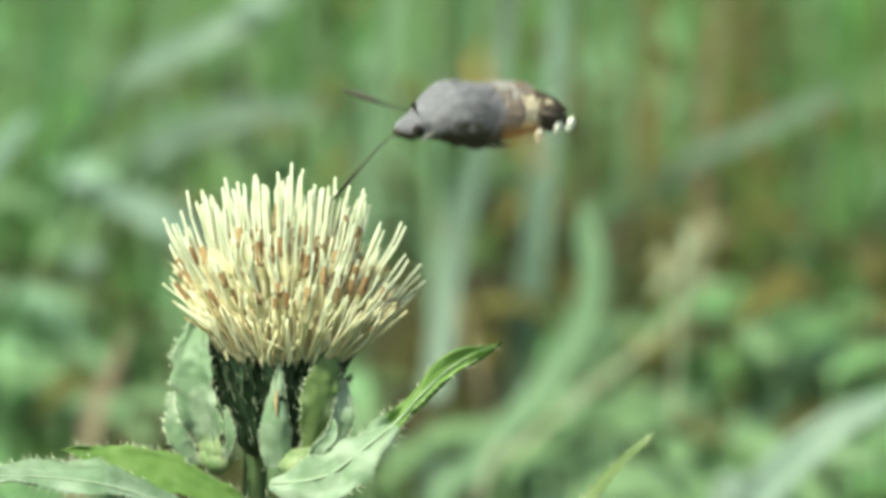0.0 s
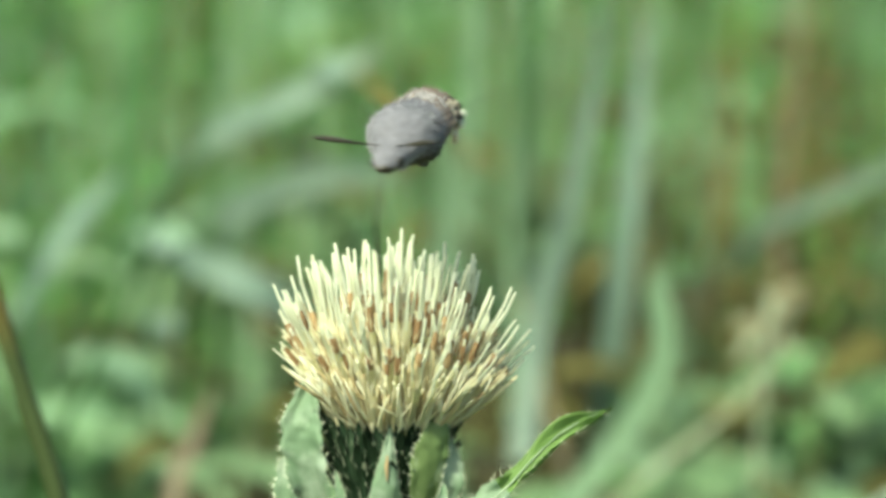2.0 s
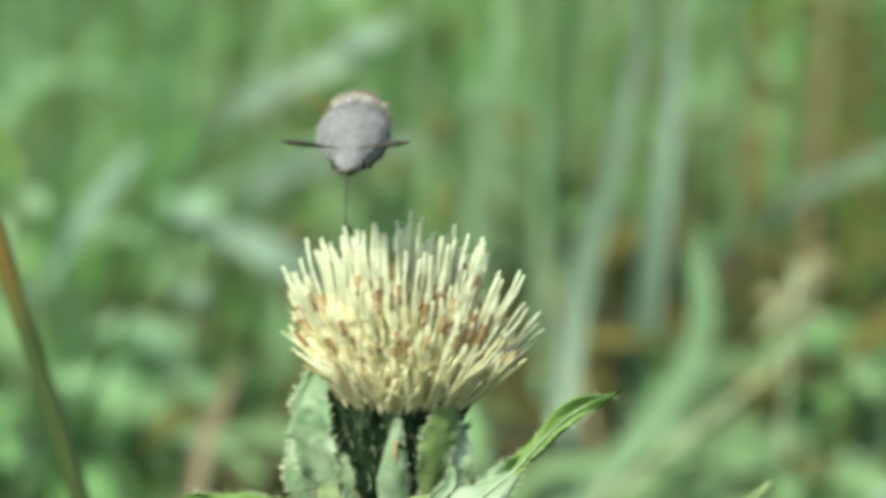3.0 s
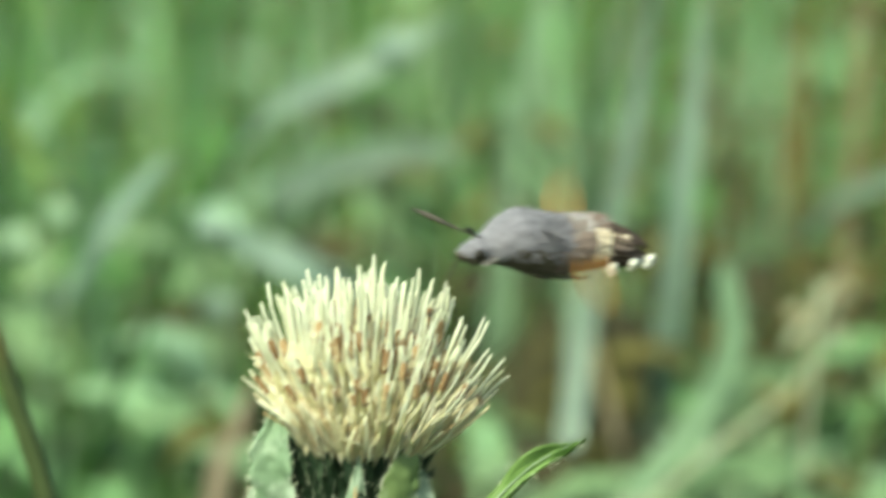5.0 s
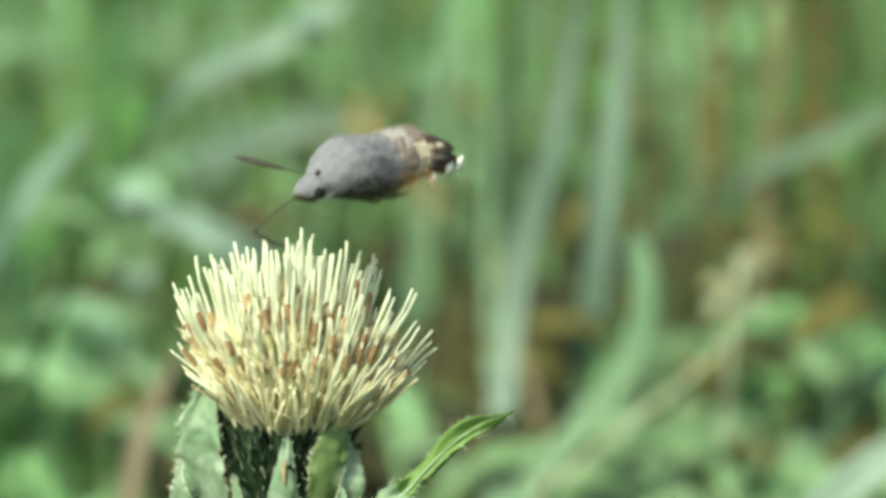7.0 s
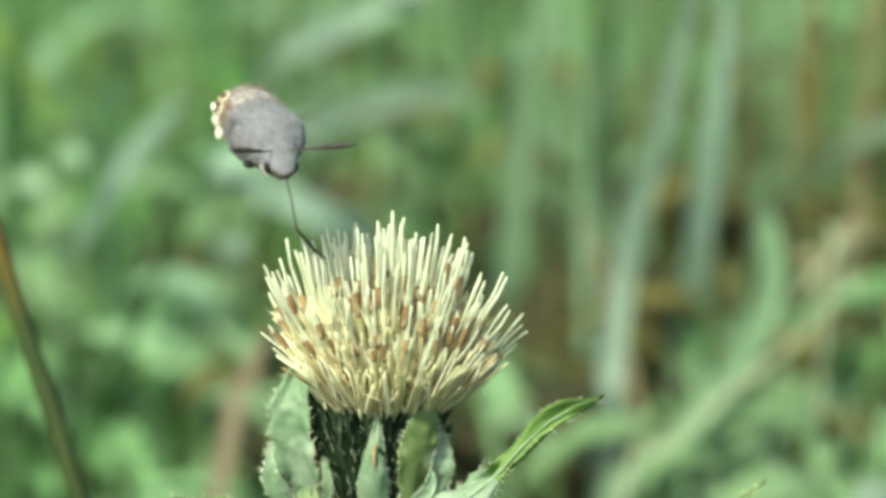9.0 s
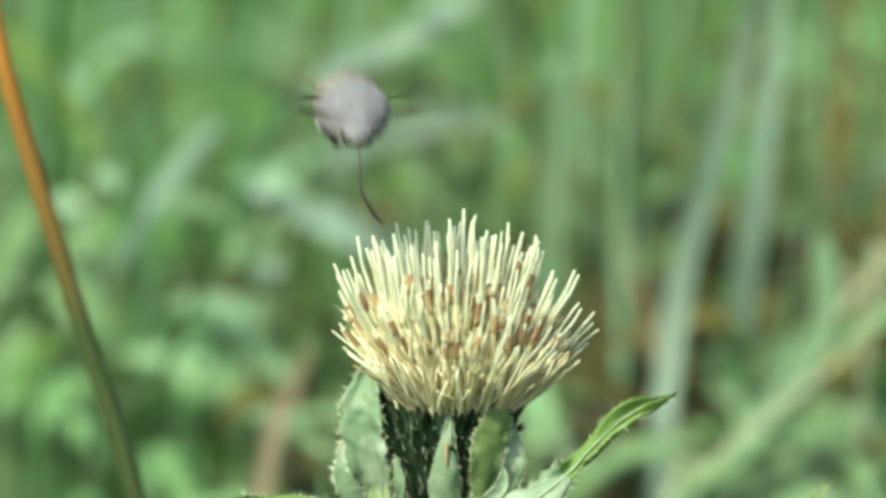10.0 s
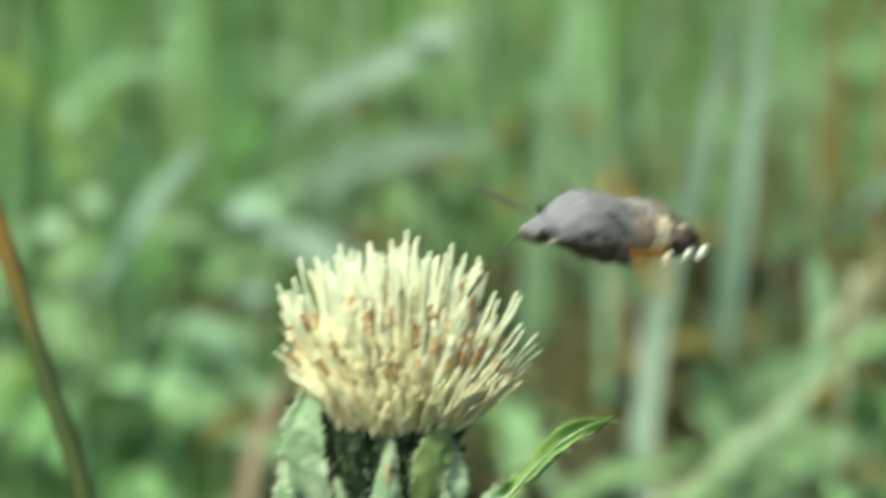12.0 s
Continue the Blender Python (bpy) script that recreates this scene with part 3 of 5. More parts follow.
herbs("withered_shade_herb", 9, (-0.050, -0.022), (0.52, 0.62), (0.63, 0.68), (0.03, 0.05), (0.010, 0.018), SHADE_BROWN, "withered brown herb, darkened to stand in for a gap's shade", "withered herbs", 25)
herbs("withered_shade_herb", 26, (0.052, 0.100), (0.50, 0.58), (0.675, 0.722), (0.025, 0.045), (0.010, 0.020), RUST_HERB, "withered rust and olive herb in a gap of the meadow", "withered herbs", 41)
herbs("withered_shade_herb", 70, (0.060, 0.190), (0.56, 0.80), (0.700, 0.768), (0.02, 0.04), (0.007, 0.014), RUST_HERB, "withered rust and olive herb among the grass", "withered herbs", 42)
herbs("bright_herb", 48, (0.106, 0.19), (0.43, 0.54), (0.66, 0.708), (0.018, 0.038), (0.007, 0.013), BRIGHT_HERB, "low bright green herb with small leaves", "bright herbs", 43)
herbs("bright_herb", 30, (-0.15, -0.085), (0.43, 0.52), (0.655, 0.715), (0.018, 0.038), (0.007, 0.013), BRIGHT_HERB, "low bright green herb with small leaves", "bright herbs", 44)
herbs("bright_herb", 18, (0.106, 0.160), (0.47, 0.55), (0.686, 0.712), (0.018, 0.034), (0.007, 0.013), BRIGHT_HERB, "low bright green herb with small leaves", "bright herbs", 45)
herbs("pale_herb", 26, (0.104, 0.156), (0.41, 0.47), (0.690, 0.710), (0.025, 0.045), (0.009, 0.016), SOFT_BLADE, "low dull mint-green leafy herb", "pale herbs", 50)
herbs("bright_herb", 14, (-0.145, -0.095), (0.50, 0.58), (0.680, 0.712), (0.03, 0.05), (0.012, 0.020), BRIGHT_HERB, "low bright green herb with broad leaves", "bright herbs", 49)
herbs("pale_herb", 28, (-0.140, -0.070), (0.55, 0.70), (0.695, 0.748), (0.03, 0.05), (0.010, 0.018), SOFT_BLADE, "dull green leafy herb among tall grass", "pale herbs", 51)
herbs("pale_herb", 24, (-0.17, -0.075), (0.50, 0.68), (0.655, 0.735), (0.03, 0.055), (0.010, 0.018), SOFT_BLADE, "dull green leafy herb among tall grass", "pale herbs", 48)
herbs("pale_herb", 24, (0.09, 0.19), (0.50, 0.57), (0.665, 0.706), (0.03, 0.05), (0.012, 0.020), SOFT_BLADE, "low dull green leafy herb", "pale herbs", 46)
herbs("pale_herb", 16, (0.015, 0.09), (0.49, 0.56), (0.645, 0.684), (0.03, 0.05), (0.012, 0.020), SOFT_BLADE, "low dull green leafy herb", "pale herbs", 47)
herbs("meadow_herb", 70, (-0.40, 0.45), (0.80, 1.25), (0.55, 0.82), (0.02, 0.045), (0.006, 0.014), LIGHT_HERB, "small-leaved green herb among the grass", "small herbs", 33)
herbs("meadow_herb", 120, (-0.9, 0.9), (1.1, 3.2), (0.4, 0.72), (0.05, 0.12), (0.015, 0.03), LIGHT_HERB, "leafy green herb further off", "far herbs", 23)


# ---- blades and leaves that stand out in the meadow ----
def blade(points, half_width, mat, label, facing=(0, -1, 0.25), shape="blade", fold=0.3, wave=0.1, name="grass_blade", category="grass blade", seed=0, twist=0.0):
    low, nxt = Vector(points[0]), Vector(points[1])
    slope = max(-0.25, min(0.25, (nxt.x - low.x) / max(0.01, nxt.z - low.z)))
    root = Vector((low.x - slope * 0.25, low.y + 0.03, 0))
    shoulder = Vector((low.x - slope * 0.12, low.y + 0.015, low.z - 0.16))
    pts = [p - root for p in (root, shoulder, *map(Vector, points))]
    v, f, e, line = leaf_data(pts, half_width, facing, shape, fold, wave, 0.0004, 30, 3, seed, twist)
    ob = new(name, mesh_from(name, v, f, [mat]))
    ob.location = root
    fc = Vector(facing).normalized()
    rv, rf = tube_data([p + fc * 0.0001 for p in line[::3]], [half_width * 0.09, half_width * 0.05], 16, 5)
    child("midrib", mesh_from("midrib", rv, rf, [mat]), ob)
    return tagged(ob, label, category, "meadow blades")


swaying = [
    blade([(0.0555, 0.4800, 0.6771), (0.0575, 0.4800, 0.7032), (0.0619, 0.4800, 0.7335), (0.0697, 0.4700, 0.7650), (0.0757, 0.4600, 0.7972), (0.0776, 0.4500, 0.8205)], 0.0031, GREY_BLADE,
          "long blue-grey grass blade leaning slightly", seed=1),
    blade([(0.0749, 0.5200, 0.6771), (0.0776, 0.5100, 0.7148), (0.0809, 0.5000, 0.7502), (0.0848, 0.5000, 0.7834), (0.0866, 0.5000, 0.8091)], 0.0036, GREY_BLADE,
          "broad blue-grey grass blade standing upright", seed=2),
    blade([(0.0516, 0.4200, 0.6698), (0.0636, 0.4200, 0.6892), (0.0823, 0.4200, 0.7113), (0.0928, 0.4200, 0.7319), (0.0909, 0.4200, 0.7538)], 0.0031, LIGHT_BLADE,
          "pale green leaf blade curving up to a blunt tip", seed=3, shape="blunt"),
]
blade([(0.0507, 0.4000, 0.6841), (0.0614, 0.4000, 0.6992), (0.0775, 0.4000, 0.7135), (0.0935, 0.4000, 0.7264), (0.1028, 0.4000, 0.7400), (0.1060, 0.4000, 0.7495)], 0.0008, PALE_STRAW,
      "pale straw flower stem with a withered head", seed=4)
blade([(0.0075, 0.5200, 0.6621), (0.0051, 0.5000, 0.7109), (-0.0056, 0.4900, 0.7302), (-0.0183, 0.4800, 0.7399), (-0.0338, 0.4800, 0.7471), (-0.0499, 0.4800, 0.7538)], 0.0042, GREY_BLADE,
      "grey-green leaf lying aslant with a bright tip", seed=5, shape="stalked")
blade([(-0.1152, 0.6000, 0.6437), (-0.1008, 0.5600, 0.6900), (-0.0844, 0.5200, 0.7233), (-0.0729, 0.5000, 0.7444), (-0.0637, 0.4900, 0.7576), (-0.0547, 0.4800, 0.7698)], 0.0056, GREY_BLADE,
      "pale shining leaf rising aslant", (-0.6, -0.6, 0.6), seed=6, shape="stalked")
blade([(-0.0496, 0.7000, 0.6447), (-0.0421, 0.6200, 0.7067), (-0.0312, 0.5600, 0.7434), (-0.0163, 0.5600, 0.7540), (0.0002, 0.5600, 0.7583), (0.0196, 0.5600, 0.7593)], 0.0042, GREY_SOFT,
      "arched grey-green blade bending over", seed=7, shape="stalked")
blade([(-0.0684, 0.7500, 0.6446), (-0.0551, 0.6800, 0.7208), (-0.0343, 0.6000, 0.7619), (-0.0166, 0.6000, 0.7715), (0.0003, 0.6000, 0.7797), (0.0156, 0.6000, 0.7897)], 0.0033, GREY_BLADE,
      "pale leaf slanting through the grass", seed=8, shape="stalked")
blade([(0.0622, 0.5000, 0.6726), (0.0548, 0.5000, 0.7050), (0.0496, 0.5000, 0.7255), (0.0438, 0.5000, 0.7415)], 0.0013, TAN_BLADE,
      "dry tan blade among green grass", seed=9)
blade([(-0.0431, 0.4200, 0.6914), (-0.0375, 0.4200, 0.7109), (-0.0312, 0.4200, 0.7274)], 0.0021, PINK_TAN,
      "pinkish tan withered leaf", seed=10)
blade([(0.1011, 0.3400, 0.6857), (0.1113, 0.3400, 0.7000), (0.1227, 0.3400, 0.7116), (0.1355, 0.3400, 0.7200), (0.1521, 0.3400, 0.7244)], 0.0046, GREY_BLADE,
      "broad blue-grey blade arching away", seed=11)
blade([(0.1218, 0.6000, 0.6929), (0.1248, 0.6000, 0.7420), (0.1279, 0.6000, 0.7750), (0.1298, 0.6000, 0.8031), (0.1304, 0.6000, 0.8186)], 0.0017, TAN_BLADE,
      "tall dry tan grass blade", seed=12)
blade([(0.1082, 0.6300, 0.6654), (0.1095, 0.6100, 0.7142), (0.1193, 0.6000, 0.7371), (0.1347, 0.6000, 0.7446), (0.1516, 0.6000, 0.7527), (0.1701, 0.6000, 0.7596)], 0.0027, GREY_SOFT,
      "blue-grey blade slanting across the grass", seed=15, shape="stalked")
blade([(0.1055, 0.6800, 0.6780), (0.1116, 0.6600, 0.7248), (0.1162, 0.6600, 0.7576), (0.1182, 0.6600, 0.7999)], 0.0014, RUST_BLADE,
      "rust-coloured dry grass blade", seed=16)
blade([(0.1472, 0.6800, 0.6676), (0.1477, 0.6600, 0.7164), (0.1440, 0.6600, 0.7493), (0.1425, 0.6600, 0.7999)], 0.0014, RUST_BLADE,
      "rust-coloured dry grass blade", seed=17)
blade([(0.0248, 0.5800, 0.6703), (0.0282, 0.5700, 0.7127), (0.0316, 0.5600, 0.7525), (0.0371, 0.5500, 0.7884), (0.0400, 0.5500, 0.8063)], 0.0034, LIGHT_BLADE,
      "upright light green grass blade", seed=13)
blade([(0.0500, 0.6000, 0.6756), (0.0513, 0.6000, 0.7151), (0.0533, 0.5800, 0.7571), (0.0574, 0.5600, 0.7961)], 0.0040, LIGHT_BLADE,
      "upright light green grass blade", seed=14)


def seed_head(c, label):
    """A withered composite head: a knot of small twisted pale brown bracts on a side stalk."""
    c = Vector(c)
    ob = thing("seed_head", c.x - 0.02, c.y, 0, label, "seed head")
    o = ob.location
    sv, sf = tube_data([(0, 0, -0.02), (0.004, 0.01, c.z * 0.6), c - o - Vector((0.004, 0, 0.02)), c - o], [0.0012, 0.0008, 0.0006], 14, 6)
    child("head_stalk", mesh_from("head_stalk", sv, sf, [PALE_STRAW]), ob, "thin straw-coloured stalk")
    rnd = random.Random(77)
    for k in range(18):
        way = Vector((rnd.gauss(0, 1), rnd.gauss(0, 0.7), rnd.gauss(0.2, 0.8))).normalized()
        root = c - o + Vector((rnd.gauss(0, 0.004), rnd.gauss(0, 0.004), rnd.gauss(0, 0.004)))
        ll = rnd.uniform(0.005, 0.013)
        v, f, e, ln = leaf_data([root, root + way * ll * 0.5 + Vector((0, 0, 0.001)), root + way * ll], 0.0011, (0.1, -1, 0.3), "lance", 0.3, 0.5, 0.0002, 6, 2, k)
        child("head_bract", mesh_from("head_bract", v, f, [PALE_STRAW if k % 3 else TAN_BLADE]), ob)


seed_head((0.1047, 0.4200, 0.7412), "withered pale brown seed head on a straw stalk")


def highlight_leaf(c, r, mat, label, seed):
    """A small rounded leaf on its thin stalk, standing in for a blurred highlight."""
    c = Vector(c)
    root = Vector((c.x + 0.004, c.y + 0.03, 0))
    ob = thing("highlight_leaf", root.x, root.y, 0, label, "leaf", "round leaves")
    sv, sf = tube_data([(0, 0, -0.02), (0.002, 0.004, c.z * 0.6), c - root + Vector((0, 0.004, -r))], [0.0009, 0.0006, 0.0004], 12, 6)
    child("leaf_stalk", mesh_from("leaf_stalk", sv, sf, [STALK_GREEN]), ob, "thin leaf stalk")
    b = c - root
    v, f, e, ln = leaf_data([b + Vector((0, 0.003, -r)), b + Vector((0, 0, -r * 0.2)), b + Vector((0, 0.001, r * 0.5)), b + Vector((0, 0.004, r))], r, (0, -1, 0.6), "disc", 0.2, 0.2, 0.0003, 12, 4, seed)
    child("leaf_blade", mesh_from("leaf_blade", v, f, [mat]), ob, "rounded pale blade standing in for a highlight")


# pale discs added where out-of-focus highlights lie in the meadow
highlight_leaf((-0.0843, 0.5000, 0.7509), 0.0040, LIGHT_BLADE, "small rounded pale leaf standing in for a blurred highlight", 1)
highlight_leaf((-0.0961, 0.5200, 0.7408), 0.0045, LIGHT_BLADE, "small rounded light green leaf standing in for a blurred highlight", 2)
highlight_leaf((-0.0448, 0.4740, 0.7523), 0.0036, GREY_BLADE, "small rounded bright leaf standing in for a blurred highlight", 3)
highlight_leaf((-0.0450, 0.5200, 0.7233), 0.0044, GREY_BLADE, "small rounded pale leaf standing in for a blurred highlight", 4)
highlight_leaf((0.0002, 0.5800, 0.7831), 0.0050, GREY_BLADE, "small rounded bright leaf standing in for a blurred highlight", 5)
highlight_leaf((0.0330, 0.5600, 0.7699), 0.0048, LIGHT_BLADE, "small rounded light green leaf standing in for a blurred highlight", 6)

# the near stalk: rust above, dull green below
stalk_root = Vector((0.02, 0.10, 0.0))
sv, sf = tube_data([(0, 0, -0.02), (-0.02, 0, 0.42), (-0.05, 0, 0.66)] + [Vector(p) - stalk_root for p in ((-0.0558, 0.1000, 0.7596), (-0.0639, 0.1000, 0.7868), (-0.0692, 0.1000, 0.8047), (-0.0732, 0.1000, 0.8186), (-0.0779, 0.1000, 0.8364), (-0.0815, 0.1000, 0.8540), (-0.0841, 0.1000, 0.8734))],
                   [0.0026, 0.0022, 0.0019, 0.0017, 0.0017, 0.0014, 0.0009], 60, 10, 0.2)
stalk = thing("dry_stalk", *stalk_root, "thin dry stalk, rust-orange above and dull green below", "stalk")
child("stem", mesh_from("stem", sv, sf, [STALK]), stalk, "dull green stem")
line = [Vector(p) - stalk_root for p in ((-0.0692, 0.1000, 0.8047), (-0.0732, 0.1000, 0.8186), (-0.0779, 0.1000, 0.8364), (-0.0800, 0.1000, 0.8480))]
child("sheath", mesh_from("sheath", *tube_data(line, [0.0014, 0.0016, 0.0015, 0.0013], 20, 10, 0.25, 3), [STALK]), stalk, "rust-orange withered leaf sheath")
child("node", mesh_from("node", *tube_data([line[0] - Vector((-0.0004, 0, 0.0014)), line[0], line[0] + Vector((-0.0004, 0, 0.0014))], [0.0014, 0.0018, 0.0014], 6, 10), [STALK]), stalk, "swollen stem node")


# ---- the thistle ----
plant = thing("thistle_plant", 0, 0, 0, "cream-flowered meadow thistle with pale spiny leaves", "thistle")
HEAD = Vector((-0.0004, 0.0, 0.7972))


def make_head():
    """The green cup and, on it, the florets and the dark bracts."""
    prof = [(-0.0155, 0.0022), (-0.0150, 0.0048), (-0.0125, 0.0072), (-0.0080, 0.0086), (-0.0035, 0.0090), (0.0, 0.0086), (0.0016, 0.0072), (0.0022, 0.0040)]
    verts, faces, sides = [], [], 24
    for z, r in prof:
        for j in range(sides):
            a = 2 * math.pi * j / sides
            verts.append(HEAD + Vector((-0.0012 + 0.07 * z + r * math.cos(a), r * math.sin(a), z)))
    for i in range(len(prof) - 1):
        for j in range(sides):
            k = (j + 1) % sides
            faces.append((i * sides + j, i * sides + k, (i + 1) * sides + k, (i + 1) * sides + j))
    faces.append(tuple(range(sides - 1, -1, -1)))
    faces.append(tuple(range((len(prof) - 1) * sides, len(prof) * sides)))
    cup = child("flower_head", mesh_from("flower_head", verts, faces, [BRACT]), plant, "dark green cup of a cream thistle flower")

    def radius(z):
        for (z0, r0), (z1, r1) in zip(prof, prof[1:]):
            if z0 <= z <= z1:
                return r0 + (r1 - r0) * (z - z0) / (z1 - z0)
        return 0.004

    rnd = random.Random(11)
    # bracts: narrow dark scales with a pale spine
    kinds = []
    for k in range(5):
        pts = [(0, 0, 0), (0.0004, 0, 0.0022), (0.0005 + 0.0003 * k, 0, 0.0046), (0.0012 + 0.0005 * k, 0, 0.0062)]
        v, f, e, ln = leaf_data(pts, 0.00085, (1, 0, 0), "lance", 0.4, 0.0, 0.00025, 6, 2, k)
        sv, sf = spikes_data([(Vector(pts[-1]) - Vector((0.0001, 0, 0.0004)), Vector((0.0003 + 0.0002 * k, 0, 0.0012)))], 0.00008)
        idx = [0] * len(f) + [1] * len(sf)
        kinds.append(mesh_from("bract", v + sv, f + [tuple(q + len(v) for q in g) for g in sf], [BRACT, SPINE], idx))
    for row in range(8):
        z = -0.0145 + 0.0017 * row
        for j in range(22):
            a = 2 * math.pi * (j + 0.5 * (row % 2)) / 22 + rnd.uniform(-0.06, 0.06)
            r = radius(z) + 0.0001
            m = Matrix.Translation(HEAD + Vector((-0.0012 + 0.07 * z + r * math.cos(a), r * math.sin(a), z))) @ Matrix.Rotation(a, 4, "Z") @ \
                Matrix.Rotation(rnd.uniform(-0.05, 0.16), 4, "Y") @ Matrix.Rotation(rnd.uniform(-0.12, 0.12), 4, "X") @ Matrix.Scale(rnd.uniform(0.75, 1.05), 4)
            child("bract", kinds[rnd.randrange(5)], cup, "", m)
    # cobweb hairs over the cup
    items = []
    for _ in range(280):
        z = rnd.uniform(-0.014, 0.0015)
        a = rnd.uniform(0, 6.283)
        r = radius(z) + 0.0006
        foot = HEAD + Vector((-0.0012 + 0.07 * z + r * math.cos(a), r * math.sin(a), z))
        out = Vector((math.cos(a), math.sin(a), 0))
        way = out * rnd.uniform(0.0, 0.35) + Vector((rnd.gauss(0, 0.22), rnd.gauss(0, 0.22), 1.0)) if rnd.random() < 0.75 else out + Vector((rnd.gauss(0, 0.5), rnd.gauss(0, 0.5), rnd.uniform(-0.2, 1.0)))
        items.append((foot, way.normalized() * rnd.uniform(0.0010, 0.0038)))
    sv, sf = spikes_data(items, 0.00006)
    hair = child("cobweb_hair", mesh_from("cobweb_hair", sv, sf, [DOWN], None, False), cup, "whitish cobweb hairs")
    hair["kind"] = "stuff"

    # florets: straw foot, brown anther tube with frayed petal tips, long pale style
    BROWN, PALE = (0, 3, 5, 8, 10), (1, 2, 4, 6, 7, 9, 11)
    made = []
    for k in range(32):
        short = k >= 16
        brown = k - 16 in BROWN if short else k % 4 == 2
        bend = (0.02, 0.09, 0.22, 0.42)[k % 16 // 4] + 0.02 * (k % 4)
        n, sides = 9, 6
        pick = random.Random(300 + k)
        verts, faces, idx = [], [], []
        b0 = (0.74 if short else 0.55) + 0.06 * pick.random()
        b1 = b0 + (pick.uniform(0.10, 0.17) if short else pick.uniform(0.06, 0.11))
        stops = (0, 0.12, 0.3, 0.46, b0, b0 + 0.03, b1, b1 + 0.02, 0.95, 1.0) if short else (0, 0.12, 0.3, 0.44, b0, b0 + 0.03, b1, b1 + 0.02, 0.86, 1.0)
        fat = pick.uniform(1.3, 1.8) if brown and not short else pick.uniform(1.0, 1.35) if brown else 0.8
        girth = (0.012, 0.014, 0.017, 0.019, 0.020 * fat, 0.024 * fat, 0.022 * fat, 0.015, 0.013, 0.009) if short else (0.0130, 0.0135, 0.0138, 0.0140, 0.0150, 0.0190 * fat, 0.0170 * fat, 0.0100, 0.0098, 0.0086)
        girth = [g * (1 + 0.22 * noise.noise(Vector((i * 1.7, k, 3)))) for i, g in enumerate(girth)]
        axis = []
        for i in range(n + 1):
            u, r = stops[i], girth[i]
            c = Vector((-bend * u * u + 0.03 * noise.noise(Vector((u * 3, k, 0))), 0.04 * noise.noise(Vector((u * 3, k, 7))), u))
            axis.append(c)
            for j in range(sides):
                w = 2 * math.pi * j / sides
                verts.append(c + Vector((r * math.cos(w), r * math.sin(w), 0)))
        for i in range(n):
            for j in range(sides):
                q = (j + 1) % sides
                faces.append((i * sides + j, i * sides + q, (i + 1) * sides + q, (i + 1) * sides + j))
                idx.append(2 if (brown and 4 <= i <= 6) else (1 if i < 3 else (3 if i >= 7 else 0)))
        faces.append(tuple(range(n * sides, (n + 1) * sides)))
        idx.append(3)
        frays = []
        for j in range(5):
            w = 2 * math.pi * (j + pick.random()) / 5
            side = Vector((math.cos(w), math.sin(w), 0))
            frays.append((axis[4] + side * 0.010, side * pick.uniform(0.01, 0.05) + Vector((0, 0, pick.uniform(0.08, 0.20)))))
        sv, sf = spikes_data(frays, 0.007)
        q0 = len(verts)
        verts += sv
        faces += [tuple(q + q0 for q in g) for g in sf]
        idx += [2 if brown and pick.random() < 0.5 else 1 for _ in sf]
        made.append(mesh_from("floret", verts, faces, [CREAM, STRAW, ANTHER, STYLE_TIP], idx))
    def plant_floret(u, az, tilt, length, kind, sway):
        r = 0.0078 * u
        m = Matrix.Translation(HEAD + Vector((-0.0004 + r * math.cos(az), r * math.sin(az), 0.0012 - 0.0018 * u * u))) @ Matrix.Rotation(az, 4, "Z") @ \
            Matrix.Rotation(tilt, 4, "Y") @ Matrix.Rotation(sway, 4, "X") @ Matrix.Scale(length, 4)
        child("floret", made[kind], cup, "", m)

    # long florets stand in loose tufts with gaps between them
    tufts = 60
    for i in range(tufts):
        u0 = math.sqrt((i + 0.7) / tufts)
        az0 = i * 2.39996 + 1.5 + rnd.uniform(-0.15, 0.15)
        left = -math.cos(az0)
        tilt0 = radians(4 + (28 - 1.0 * left) * u0 ** 1.3 + (15 - 9 * left) * u0 ** 8 + rnd.gauss(0, 2.5))
        length0 = (0.0290 - 0.0070 * u0 ** 3 + 0.0022 * left * u0 * u0) * rnd.uniform(0.92, 1.03)
        for _ in range(rnd.choice((2, 2, 3, 3, 4))):
            u = min(1.0, max(0.03, u0 + rnd.gauss(0, 0.05)))
            kind = (1 if u > 0.6 and left > -0.2 else 0) * 4 + rnd.randrange(4)
            plant_floret(u, az0 + rnd.gauss(0, 0.05) / max(0.25, u0), tilt0 + rnd.gauss(0, 0.045), length0 * rnd.uniform(0.90, 1.02), kind, rnd.gauss(0, 0.05))
    # shorter ones with their brown anthers in patches
    count = 160
    for i in range(count):
        u = math.sqrt((i + 0.5) / count)
        az = i * 2.39996 + rnd.uniform(-0.12, 0.12)
        left = -math.cos(az)
        tilt = radians(min(46 - 8 * left, 3 + (46 - 7 * left) * u ** 1.3 + rnd.gauss(0, 5)))
        length = (0.0287 - 0.0084 * u ** 4 + 0.0020 * left * u * u) * rnd.uniform(0.50, 0.74)
        patch = noise.noise(Vector((u * math.cos(az) * 2.6, u * math.sin(az) * 2.6, 4.0))) + 0.08
        kind = 16 + rnd.choice(BROWN) if patch > 0.04 else 16 + rnd.choice(PALE)
        if patch > 0.04:
            length *= 1.18
        plant_floret(u, az, tilt, length, kind, rnd.gauss(0, 0.09))
    # short florets that fill the bowl, too small to pick apart
    verts, faces = [], []
    for i in range(1700):
        u = math.sqrt((i + 0.5) / 1700)
        az = i * 2.39996 + 1.1
